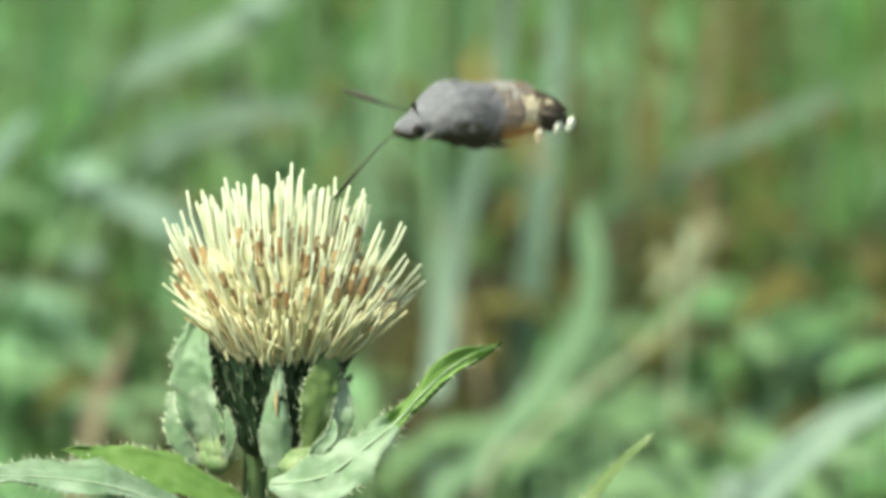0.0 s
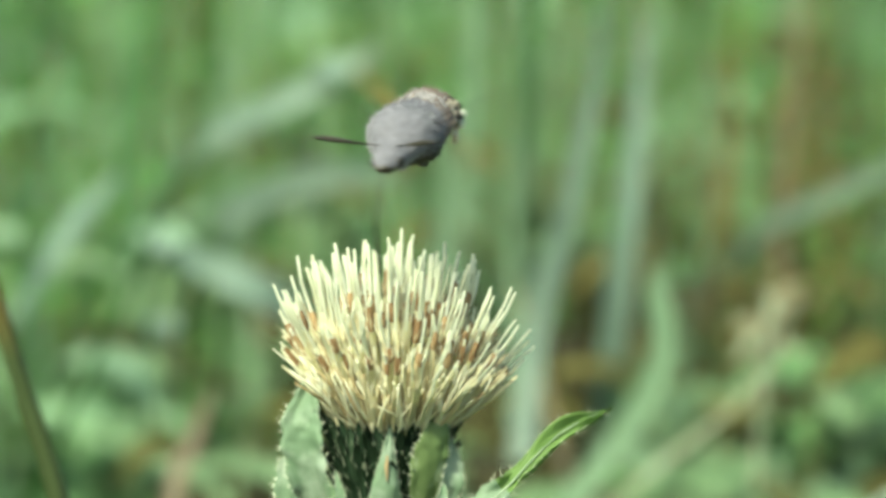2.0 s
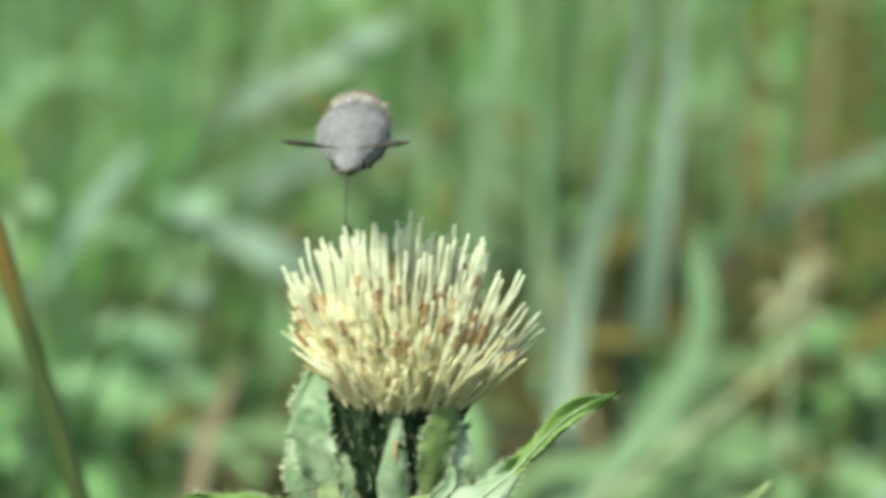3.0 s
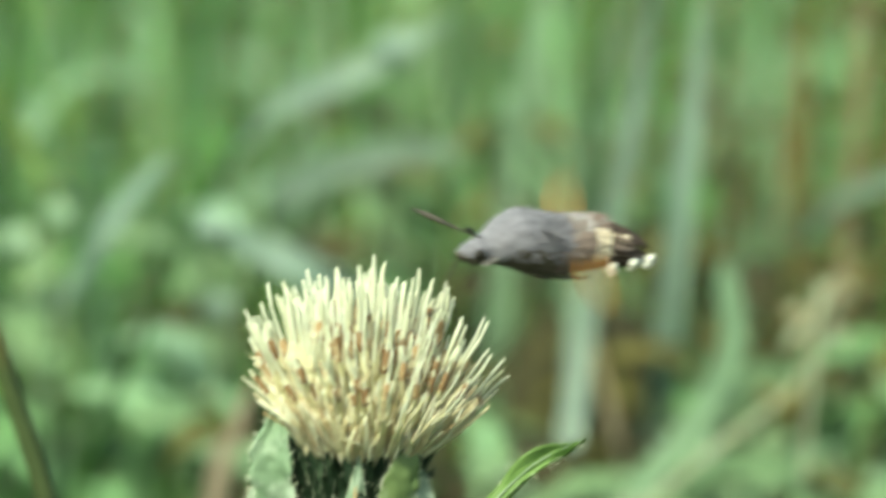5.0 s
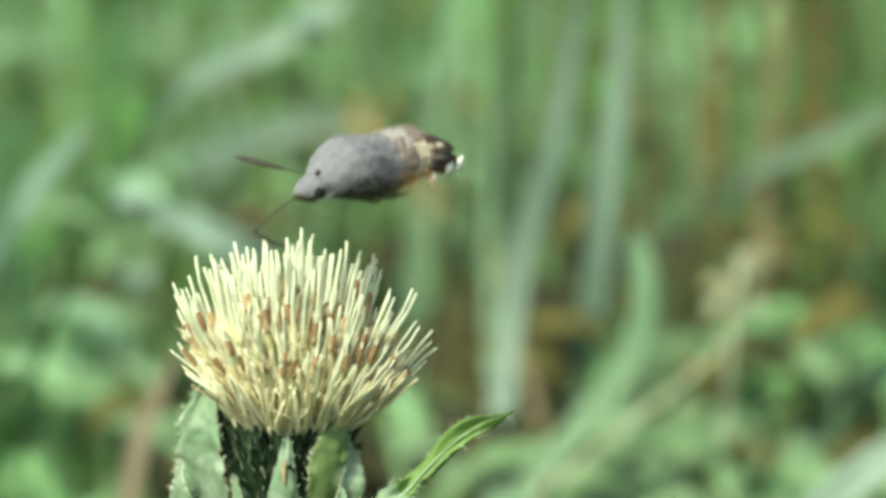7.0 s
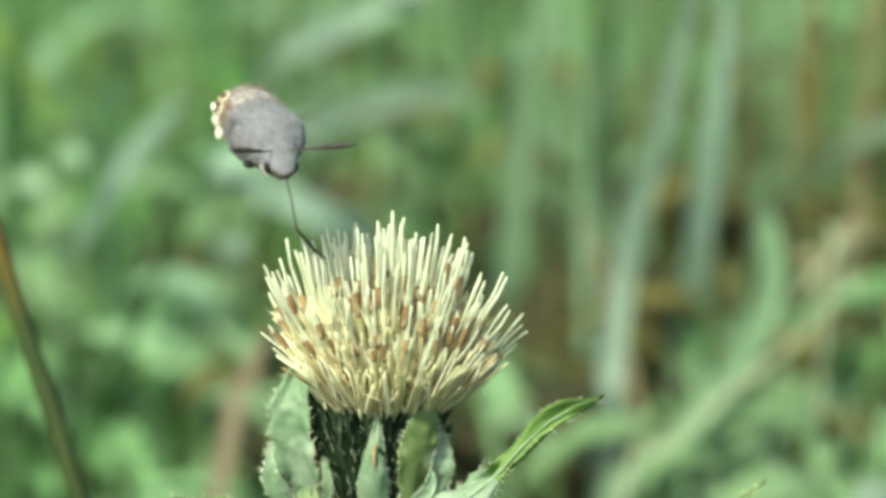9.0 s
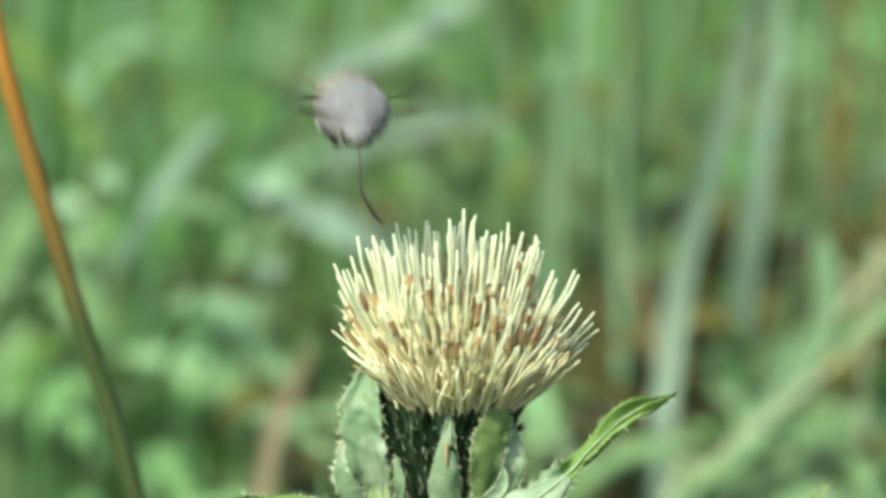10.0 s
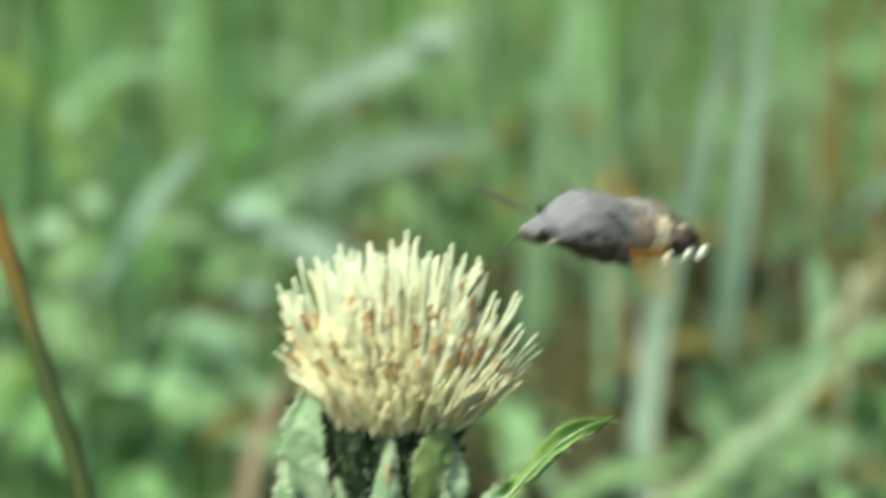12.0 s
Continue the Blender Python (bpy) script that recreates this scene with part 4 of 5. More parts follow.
        out = Vector((math.cos(az), math.sin(az), 0))
        tilt = radians(min(53 + 7 * math.cos(az), 4 + (53 + 6 * math.cos(az)) * u ** 1.3 + rnd.gauss(0, 7)))
        way = out * math.sin(tilt) + Vector((0, 0, math.cos(tilt)))
        ll = (0.0178 - 0.0058 * u * u) * rnd.uniform(0.16, 1.08)
        foot = HEAD + Vector((-0.0004, 0, 0.0010 - 0.0016 * u * u)) + out * (0.0082 * u)
        thin = rnd.uniform(0.45, 1.05)
        curl = 0.0016 if rnd.random() < 0.45 else 0.0008
        v, f = tube_data([foot, foot + way * ll * 0.5 + Vector((rnd.gauss(0, 0.0005), rnd.gauss(0, 0.0005), 0.0004)), foot + way * ll + Vector((rnd.gauss(0, curl), rnd.gauss(0, curl), 0.0010 + 0.0018 * u * u + rnd.gauss(0, curl * 0.5)))],
                         [0.00032 * thin, 0.00034 * thin, 0.00034 * thin, 0.00018 * thin], 5, 5)
        k = len(verts)
        verts += v
        faces += [tuple(q + k for q in g) for g in f]
    child("floret_filling", mesh_from("floret_filling", verts, faces, [TANGLE]), cup, "tangle of short straw-coloured florets")["kind"] = "stuff"


make_head()


def plant_leaf(name, points, half_width, facing, mat, label, shape="ear", fold=0.3, wave=0.25, spines=0.0, rib=True, seed=0, n=18, twist=0.0, teeth=(0, 1), end_mat=None):
    v, f, edges, line = leaf_data(points, half_width, facing, shape, fold, wave, 0.00035, n, 5, seed, twist, teeth)
    index = [int(end_mat is not None and i > 0.57 * n) for i in range(n) for _ in range(22)]
    ob = child(name, mesh_from(name, v, f, [mat, end_mat or mat], index), plant, label)
    if rib:
        fc = Vector(facing).normalized()
        rv, rf = tube_data([p + fc * 0.00008 for p in line[:-2:max(3, n // 8)]], [0.00030, 0.00020, 0.00006], 14, 6)
        child("midrib", mesh_from("midrib", rv, rf, [RIB]), ob, "whitish midrib")
    if spines:
        rnd = random.Random(seed)
        items = []
        for q, out, tg, u in edges:
            for _ in range(4):
                if u < 0.96 and rnd.random() < 0.48 * min(1, 30 / n):
                    way = (out + tg * rnd.uniform(0.1, 0.9) + Vector((rnd.gauss(0, 0.2), rnd.gauss(0, 0.3), rnd.gauss(0, 0.2)))).normalized()
                    items.append((q + tg * rnd.uniform(-0.5, 0.5) * half_width * 0.6 - out * 0.0001, way * spines * rnd.uniform(0.25, 1.2)))
        sv, sf = spikes_data(items, 0.00007)
        child("spine_fringe", mesh_from("spine_fringe", sv, sf, [DOWN], None, False), ob, "fine pale marginal spines")["kind"] = "stuff"
    return ob


def plant_leaves():
    plant_leaf("bract_leaf", [(-0.0123, -0.0040, 0.7831), (-0.0147, -0.0050, 0.7919), (-0.0155, -0.0040, 0.7984), (-0.0142, -0.0010, 0.8045)], 0.0034, (-0.35, -1, 0.1), PALE_LEAF,
               "pale downy ear-shaped leaf beside the flower cup", "ear", 0.45, 0.6, 0.0013, False, 1, 40, teeth=(0.05, 9))
    plant_leaf("bract_leaf", [(-0.0148, -0.0020, 0.7808), (-0.0177, -0.0030, 0.7861), (-0.0183, -0.0010, 0.7929)], 0.0020, (-0.5, -1, 0.0), PALE_LEAF,
               "small pale downy leaf at the cup's base", "ear", 0.5, 0.5, 0.0011, False, 2, 30, teeth=(0.05, 7))
    plant_leaf("bract_leaf", [(-0.0027, -0.0095, 0.7817), (-0.0029, -0.0112, 0.7881), (-0.0025, -0.0110, 0.7934), (-0.0021, -0.0100, 0.7992)], 0.0025, (0.05, -1, 0.0), PALE_LEAF,
               "pale lance-shaped leaf in front of the cup", "spear", -0.35, 0.4, 0.0006, False, 3, 24)
    plant_leaf("bract_leaf", [(0.0031, -0.0075, 0.7830), (0.0036, -0.0105, 0.7910), (0.0049, -0.0105, 0.7963), (0.0065, -0.0080, 0.8011)], 0.0029, (0.35, -1, 0.0), OLIVE_LEAF,
               "olive green leaf clasping the cup", "ear", -0.2, 0.3, 0.0010, False, 4, 30, teeth=(0.04, 8))
    plant_leaf("bract_leaf", [(0.0053, -0.0060, 0.7834), (0.0072, -0.0080, 0.7893), (0.0074, -0.0060, 0.7959)], 0.0019, (0.5, -1, 0.0), PALE_LEAF,
               "small pale leaf beside the cup", "ear", 0.4, 0.4, 0.0009, False, 5, 30, teeth=(0.04, 7))
    plant_leaf("bract_leaf", [(0.0021, -0.0100, 0.7811), (0.0034, -0.0125, 0.7848), (0.0056, -0.0120, 0.7873), (0.0061, -0.0100, 0.7897)], 0.0011, (0.2, -1, 0.1), PALE_LEAF,
               "small pale scale under the cup", "ear", 0.3, 0.4, 0.0006, False, 12)
    plant_leaf("bract_leaf", [(-0.0106, -0.0080, 0.7826), (-0.0098, -0.0100, 0.7870), (-0.0107, -0.0090, 0.7917)], 0.0008, (-0.2, -1, 0.1), PALE_LEAF,
               "narrow pale scale under the cup", "lance", 0.3, 0.3, 0.0006, False, 13)
    plant_leaf("side_leaf", [(-0.0038, -0.0130, 0.7799), (0.0044, -0.0150, 0.7812), (0.0103, -0.0140, 0.7852), (0.0163, -0.0120, 0.7897), (0.0236, -0.0090, 0.7967), (0.0324, -0.0060, 0.8007)], 0.0043, (-0.15, -0.75, 0.65), PALE_LEAF,
               "pale grey-green spiny leaf with a white midrib", "waisted", 0.06, 0.75, 0.0016, True, 6, 84, teeth=(0.11, 17), end_mat=GREEN_LEAF)
    plant_leaf("side_leaf", [(-0.0063, -0.0120, 0.7754), (-0.0115, -0.0140, 0.7781), (-0.0201, -0.0160, 0.7823), (-0.0288, -0.0170, 0.7849), (-0.0358, -0.0180, 0.7867)], 0.0032, (0.1, -0.8, 0.6), GREEN_LEAF,
               "fresh green spiny leaf reaching sideways", "lance", 0.25, 0.4, 0.0013, False, 7, 60, teeth=(0.12, 14))
    plant_leaf("side_leaf", [(-0.0072, -0.0200, 0.7723), (-0.0175, -0.0260, 0.7786), (-0.0277, -0.0300, 0.7833), (-0.0370, -0.0320, 0.7852), (-0.0470, -0.0340, 0.7857), (-0.0571, -0.0360, 0.7833)], 0.0030, (0.05, -0.6, 0.8), PALE_LEAF,
               "pale spiny leaf arching sideways", "lance", 0.3, 0.7, 0.0015, True, 8, 60, teeth=(0.16, 14))
    plant_leaf("side_leaf", [(0.004, 0.002, 0.700), (0.0256, 0.0120, 0.7489), (0.0425, 0.0200, 0.7622), (0.0520, 0.0200, 0.7740), (0.0591, 0.0200, 0.7810)], 0.0020, (-0.8, -0.35, 0.15), OLIVE_LEAF,
               "green lance-shaped leaf reaching out with its tip up", "lance", 0.3, 0.3, 0.0008, False, 9, 24)
    # brown streak on the front bract
    sv, sf = tube_data([(-0.0027, -0.0117, 0.7902), (-0.0028, -0.0117, 0.7925), (-0.0027, -0.0115, 0.7944)], [0.0001, 0.0003, 0.00008], 6, 6)
    child("brown_streak", mesh_from("brown_streak", sv, sf, [ANTHER]), plant, "brown withered streak")
    # lower leaves on the stem
    for k in range(6):
        z = 0.60 - 0.09 * k
        a = 2.2 * k + 0.7
        d = Vector((math.cos(a), math.sin(a), 0))
        root = Vector((-0.006, 0, z))
        plant_leaf("stem_leaf", [root, root + d * 0.03 + Vector((0, 0, 0.012)), root + d * 0.07 + Vector((0, 0, 0.008)), root + d * 0.11 + Vector((0, 0, -0.02))], 0.013,
                   (0.0, -0.2, 1.0), GREEN_LEAF, "broad green lower leaf on the stem", "lance", 0.2, 0.5, 0.0, True, 20 + k)
    # swollen leaf foot and small bud under the cup
    for name, c, rx, rz, mat, label in (("leaf_foot", (0.0022, -0.0085, 0.7822), 0.0050, 0.0026, BUD, "pale green swollen leaf foot"),
                                        ("side_bud", (-0.0121, -0.0050, 0.7823), 0.0026, 0.0024, BUD, "small pale unopened side bud")):
        verts, faces = loft_data([(rx * math.sin(b), 0, rz * math.cos(b) + 1e-5, 0.0045 * math.cos(b) * (rz / 0.003) + 1e-5) for b in [-1.57 + 3.14 * q / 10 for q in range(11)]], 14)
        verts = [Vector(c) + q * (1 + 0.12 * noise.noise(q * 500)) for q in verts]
        bud = child(name, mesh_from(name, verts, faces, [mat]), plant, label)
        if name == "side_bud":
            rnd = random.Random(5)
            hairs = []
            for k in range(70):
                d = Vector((rnd.gauss(0, 1), rnd.gauss(0, 1), rnd.gauss(0.5, 0.8))).normalized()
                hairs.append((Vector(c) + Vector((d.x * rx, d.y * 0.0034, d.z * rz)) * 0.95, (d + Vector((0, 0, 0.6))).normalized() * rnd.uniform(0.0008, 0.0026)))
            hv, hf = spikes_data(hairs, 0.00008)
            child("bud_hair", mesh_from("bud_hair", hv, hf, [DOWN], None, False), bud, "whitish hairs")["kind"] = "stuff"
            for k in range(26):
                a = 6.283 * k / 13
                r = rnd.uniform(0.5, 1.15)
                foot = Vector(c) + Vector((rx * 0.75 * math.cos(a) * r, 0.0025 * math.sin(a) * r, -0.0005))
                pts = [foot, foot + Vector((0.0006 * math.cos(a), 0.0006 * math.sin(a), 0.0022)), foot + Vector((0.0002 * math.cos(a), 0.0, 0.0030 + 0.0022 * rnd.random()))]
                v, f, e, ln = leaf_data(pts, 0.0007, (math.cos(a), math.sin(a) - 0.2, 0), "lance", 0.3, 0, 0.0002, 6, 2, k)
                child("bud_bract", mesh_from("bud_bract", v, f, [BUD if k % 3 else PALE_LEAF]), bud)
    sv, sf = tube_data([(-0.006, 0.0, -0.03), (-0.010, 0.002, 0.35), (-0.008, 0.0, 0.66), (-0.0062, -0.0010, 0.7734), (-0.0043, -0.0010, 0.7833), (-0.0029, 0.0000, 0.7872)], [0.0045, 0.004, 0.0028, 0.0019, 0.0017, 0.0022], 40, 12, 0.12)
    child("stem", mesh_from("stem", sv, sf, [STEM]), plant, "dark ribbed hairy stem")


plant_leaves()


# ---- the moth: head towards +x ----
moth = thing("hawk_moth", 0.02, 0, 0.84, "hovering grey hummingbird hawk-moth with orange hindwings", "moth")
MM = 0.001
MOUTH, BASE = Vector((0.0156, 0, -0.0024)), 0.0085


def side_rows(rows):
    """(distance from the nose, top, bottom, half width) in millimetres to loft sections."""
    return [((13.5 - s) * MM, ((a + b) / 2 - 1.1) * MM, max((a - b) / 2, 0.02) * MM, w * MM) for s, a, b, w in rows]


def make_moth():
    head = smooth_sections(side_rows([(-0.3, -1.0, -1.3, 0.1), (0.1, -0.4, -1.9, 0.9), (1.2, 0.7, -2.3, 1.8), (2.6, 1.8, -2.4, 2.4), (4.2, 3.2, -2.4, 2.9), (5.2, 3.6, -1.5, 2.6)]), 14)
    thorax = smooth_sections(side_rows([(3.2, 1.4, -1.2, 1.8), (4.2, 3.4, -2.2, 3.2), (5.8, 5.2, -2.7, 4.5), (7.8, 6.4, -3.2, 5.3), (10.2, 6.2, -4.1, 5.4), (12.6, 5.7, -4.3, 5.0), (14.2, 5.0, -3.6, 4.2)]), 36)
    abdomen = smooth_sections(side_rows([(12.0, 5.0, -3.8, 4.2), (13.2, 5.6, -4.2, 4.8), (15.2, 5.7, -3.9, 5.0), (17.4, 5.8, -3.4, 4.9), (19.6, 5.7, -2.8, 4.5), (20.6, 5.0, -2.4, 4.0), (22.0, 3.0, -1.4, 2.6), (23.6, 1.2, -0.6, 1.0)]), 60)

    def furry(name, rows, mats, pick, label, sides=56):
        verts, faces = loft_data(rows, sides)
        verts = [v * (1 + 0.03 * noise.noise(v * 900)) for v in verts]
        me = mesh_from(name, verts, faces, mats)
        me.polygons.foreach_set("material_index", [pick(p.center) for p in me.polygons])
        return child(name, me, moth, label)

    furry("head", head, [FUR, BELLY], lambda c: 1 if c.z < -0.0021 + 0.0010 * noise.noise(c * 900) else 0, "grey furry head")
    furry("thorax", thorax, [FUR, BELLY], lambda c: 1 if c.z < (-0.0004 if c.x < 0.0075 else -0.0020) - 0.0007 * abs(c.x - 0.003) / 0.004 + 0.0009 * noise.noise(c * 500) else 0, "mauve-grey furry thorax")

    def bands(c):
        s = 13.5 - c.x / MM + 0.7 * noise.noise(c * 600) + 0.25 * noise.noise(c * 2200)
        if s > 20.4:
            return 1
        if 17.9 < s < 20.3 and abs(c.y) > 0.0019 and -0.0026 < c.z < 0.0030 + 0.0012 * noise.noise(c * 700):
            return 2
        if 18.9 < s < 20.4 and c.z > 0.0026 and noise.noise(c * 800 + Vector((3, 0, 0))) > -0.1:
            return 5
        if 15.0 < s < 18.2 and c.z > 0.0030 + 0.0030 * noise.noise(c * 900):
            return 5
        if s < 14.5 and c.z > -0.001:
            return 4
        return 0

    furry("abdomen", abdomen, [BROWNFUR, DARKFUR, CREAMFUR, WHITEFUR, FUR, PALEFUR], bands, "brown abdomen with cream side patches")

    # loose fur standing off the body
    for name, rows, mats, count, where, label in (("thorax_fur", thorax, [FUR, BELLY], 1700, moth, "soft grey fur"), ("abdomen_fur", abdomen, [BROWNFUR, DARKFUR, CREAMFUR, WHITEFUR, FUR, PALEFUR], 1100, moth, "brown and cream fur"),
                                                  ("head_fur", head, [FUR, BELLY], 500, moth, "soft grey fur")):
        rnd = random.Random(len(name))
        items, idx = [], []
        for _ in range(count):
            k = rnd.uniform(1, len(rows) - 2)
            i = int(k)
            x, zc, h, w = rows[i] + (rows[i + 1] - rows[i]) * (k - i)
            a = rnd.uniform(0, 6.283)
            p = Vector((x, w * math.cos(a), zc + h * math.sin(a))) * 0.985
            nrm = Vector((0, math.cos(a) / w, math.sin(a) / h)).normalized()
            way = (nrm * 0.55 + Vector((-1, 0, 0)) + Vector((rnd.gauss(0, 0.2), rnd.gauss(0, 0.2), rnd.gauss(0, 0.2)))).normalized()
            items.append((p, way * rnd.uniform(0.0007, 0.0015)))
            idx += [bands(p) if "abdomen" in name else (1 if p.z < -0.0026 else 0)] * 3
        sv, sf = spikes_data(items, 0.00011)
        child(name, mesh_from(name, sv, sf, mats, idx, False), where, label)["kind"] = "stuff"

    for sgn in (1, -1):
        verts, faces = loft_data([(0.0009 * math.sin(b), 0, 0.0010 * math.cos(b) + 1e-6, 0.0006 * math.cos(b) + 1e-6) for b in [-1.57 + 3.14 * q / 8 for q in range(9)]], 12)
        child("eye", mesh_from("eye", verts, faces, [EYE]), moth, "dark shining eye", pose(0.0111, sgn * 0.0021, -0.0020))
        verts, faces = loft_data([((0.0015 * math.sin(b)), 0, 0.00045 * math.cos(b) + 1e-6, 0.00035 * math.cos(b) + 1e-6) for b in [-1.57 + 3.14 * q / 8 for q in range(9)]], 10)
        child("palp", mesh_from("palp", verts, faces, [PALEFUR]), moth, "pale palp", pose(0.0094, sgn * 0.0023, -0.0028, 0, 30, sgn * -14))
        for k, (x0, x1) in enumerate(((0.004, 0.000), (0.001, -0.003), (-0.001, -0.005))):
            sv, sf = tube_data([(x0, sgn * 0.0022, -0.0046), ((x0 + x1) / 2, sgn * 0.0026, -0.0055), (x1, sgn * 0.0024, -0.0053 + 0.0002 * k)], [0.0004, 0.00032, 0.00022, 0.0001], 10, 6)
            child("leg", mesh_from("leg", sv, sf, [BELLY]), moth, "dark leg folded under the body")
    rnd = random.Random(8)
    # white tufts: a few slender lobes each
    for x, z, r in ((-0.0072, -0.0036, 0.00080), (-0.0105, -0.0032, 0.00080), (-0.0131, -0.0025, 0.00095)):
        for sgn in (1, -1):
            verts, faces = [], []
            for q in range(4):
                rr = r * rnd.uniform(0.55, 0.85)
                off = Vector((rnd.gauss(0, r * 0.45), rnd.gauss(0, r * 0.3), rnd.gauss(0, r * 0.5)))
                v, f = loft_data([(rr * 0.75 * math.sin(b), 0, rr * 1.7 * math.cos(b) + 1e-6, rr * 0.6 * math.cos(b) + 1e-6) for b in [-1.57 + 3.14 * p / 8 for p in range(9)]], 10)
                k = len(verts)
                verts += [off + p * (1 + 0.35 * noise.noise(p * 1500 + Vector((x * 900, sgn, q)))) for p in v]
                faces += [tuple(p + k for p in g) for g in f]
            child("white_tuft", mesh_from("white_tuft", verts, faces, [WHITEFUR]), moth, "white hair tuft", pose(x, sgn * (0.0039 if x > -0.009 else 0.0035 if x > -0.012 else 0.0028), z, 0, -35, 0))
    # long body, low back
    for ob in list(moth.children):
        ob.data.transform(Matrix.Diagonal((1.17, 1.0, 0.94, 1.0)))
        ob.location = (ob.location.x * 1.17, ob.location.y, ob.location.z * 0.94)
    # tail fan: dark tufts that narrow backwards, a few of them pale
    for k in range(26):
        a = 2 * math.pi * (k + 0.5 * rnd.random()) / 26
        ca, sa = math.cos(a), math.sin(a)
        root = Vector((-0.0072, 0.0036 * ca, 0.0003 + 0.0032 * sa))
        end = Vector((-0.0156 + 0.0022 * rnd.random(), 0.0030 * ca + 0.0004 * rnd.gauss(0, 1), -0.0012 + 0.0011 * sa))
        pale = abs(ca) > 0.75 and sa > 0.1
        if pale:
            end = root.lerp(end, 0.7) + Vector((0, 0.0005 * ca, 0))
        v, f, e, ln = leaf_data([root, root.lerp(end, 0.55) + Vector((0, 0.0005 * ca, 0.0005 * sa)), end], 0.0010, (0.15, ca, sa), "oval", 0.4, 0.5, 0.0004, 8, 3, k)
        child("tail_tuft", mesh_from("tail_tuft", v, f, [BROWNFUR if pale and k % 2 else DARKFUR]), moth, "dark hair tuft of the tail fan")
    for sgn in (1, -1):
        # cream streak on the side of the fan
        v, f, e, ln = leaf_data([(-0.0098, sgn * 0.0036, 0.0016), (-0.0108, sgn * 0.0038, 0.0010), (-0.0117, sgn * 0.0036, 0.0001)], 0.0007, (0, sgn, 0.5), "oval", 0.3, 0.4, 0.0004, 8, 3, 4)
        child("tail_streak", mesh_from("tail_streak", v, f, [CREAMFUR]), moth, "cream streak on the tail fan")
        # antennae held forwards and wide apart
        sv, sf = tube_data([(0.0122, sgn * 0.0012, 0.0004), (0.0148, sgn * 0.0038, 0.0014), (0.0173, sgn * 0.0068, 0.0025), (0.0195, sgn * 0.0098, 0.0034)],
                           [0.00008, 0.00012, 0.00026, 0.00044, 0.00046, 0.00012], 18, 8)
        child("antenna", mesh_from("antenna", sv, sf, [ANTENNA]), moth, "dark clubbed antenna")
    # the proboscis bends at a knee; its near and its far length each turn on their own
    sv, sf = tube_data([(0, 0, 0), (BASE * 0.4, 0, 0.0003), (BASE * 0.8, 0, 0.0001), (BASE, 0, -0.0001)], [0.00013, 0.00014, 0.00015, 0.00016], 10, 8)
    base = child("tongue_base", mesh_from("tongue_base", sv, sf, [ANTENNA]), moth, "thin near length of the proboscis")
    sv, sf = tube_data([(0, 0, 0), (0.0002, 0, -0.006), (0.0002, 0, -0.012), (-0.0003, 0, -0.0195)], [0.00018, 0.00028, 0.00026, 0.00014], 16, 8)
    tongue = child("proboscis", mesh_from("proboscis", sv, sf, [ANTENNA]), moth, "long dark proboscis")
    wings = []
    for sgn in (1, -1):
        # from the hinge outwards along y
        pts = [(0, 0, 0), (-0.0006, sgn * 0.007, 0.0003), (-0.0022, sgn * 0.014, 0.0004), (-0.0046, sgn * 0.0205, 0.0002)]
        v, f, e, ln = leaf_data(pts, 0.0036, (0, 0, 1), "lance", 0.05, 0.15, 0.0001, 16, 4, 2)
        fore = child("forewing", mesh_from("forewing", v, f, [FOREWING]), moth, "grey-brown forewing in rapid beat")
        pts = [(0, 0, 0), (-0.0010, sgn * 0.004, 0.0), (-0.0024, sgn * 0.008, 0.0), (-0.0040, sgn * 0.0118, 0.0)]
        v, f, e, ln = leaf_data(pts, 0.0040, (0, 0, 1), "oval", 0.05, 0.1, 0.0001, 14, 4, 3)
        hind = child("hindwing", mesh_from("hindwing", v, f, [HINDWING]), moth, "orange hindwing in rapid beat")
        wings.append((sgn, fore, hind))
    return base, tongue, wings


base, tongue, wings = make_moth()


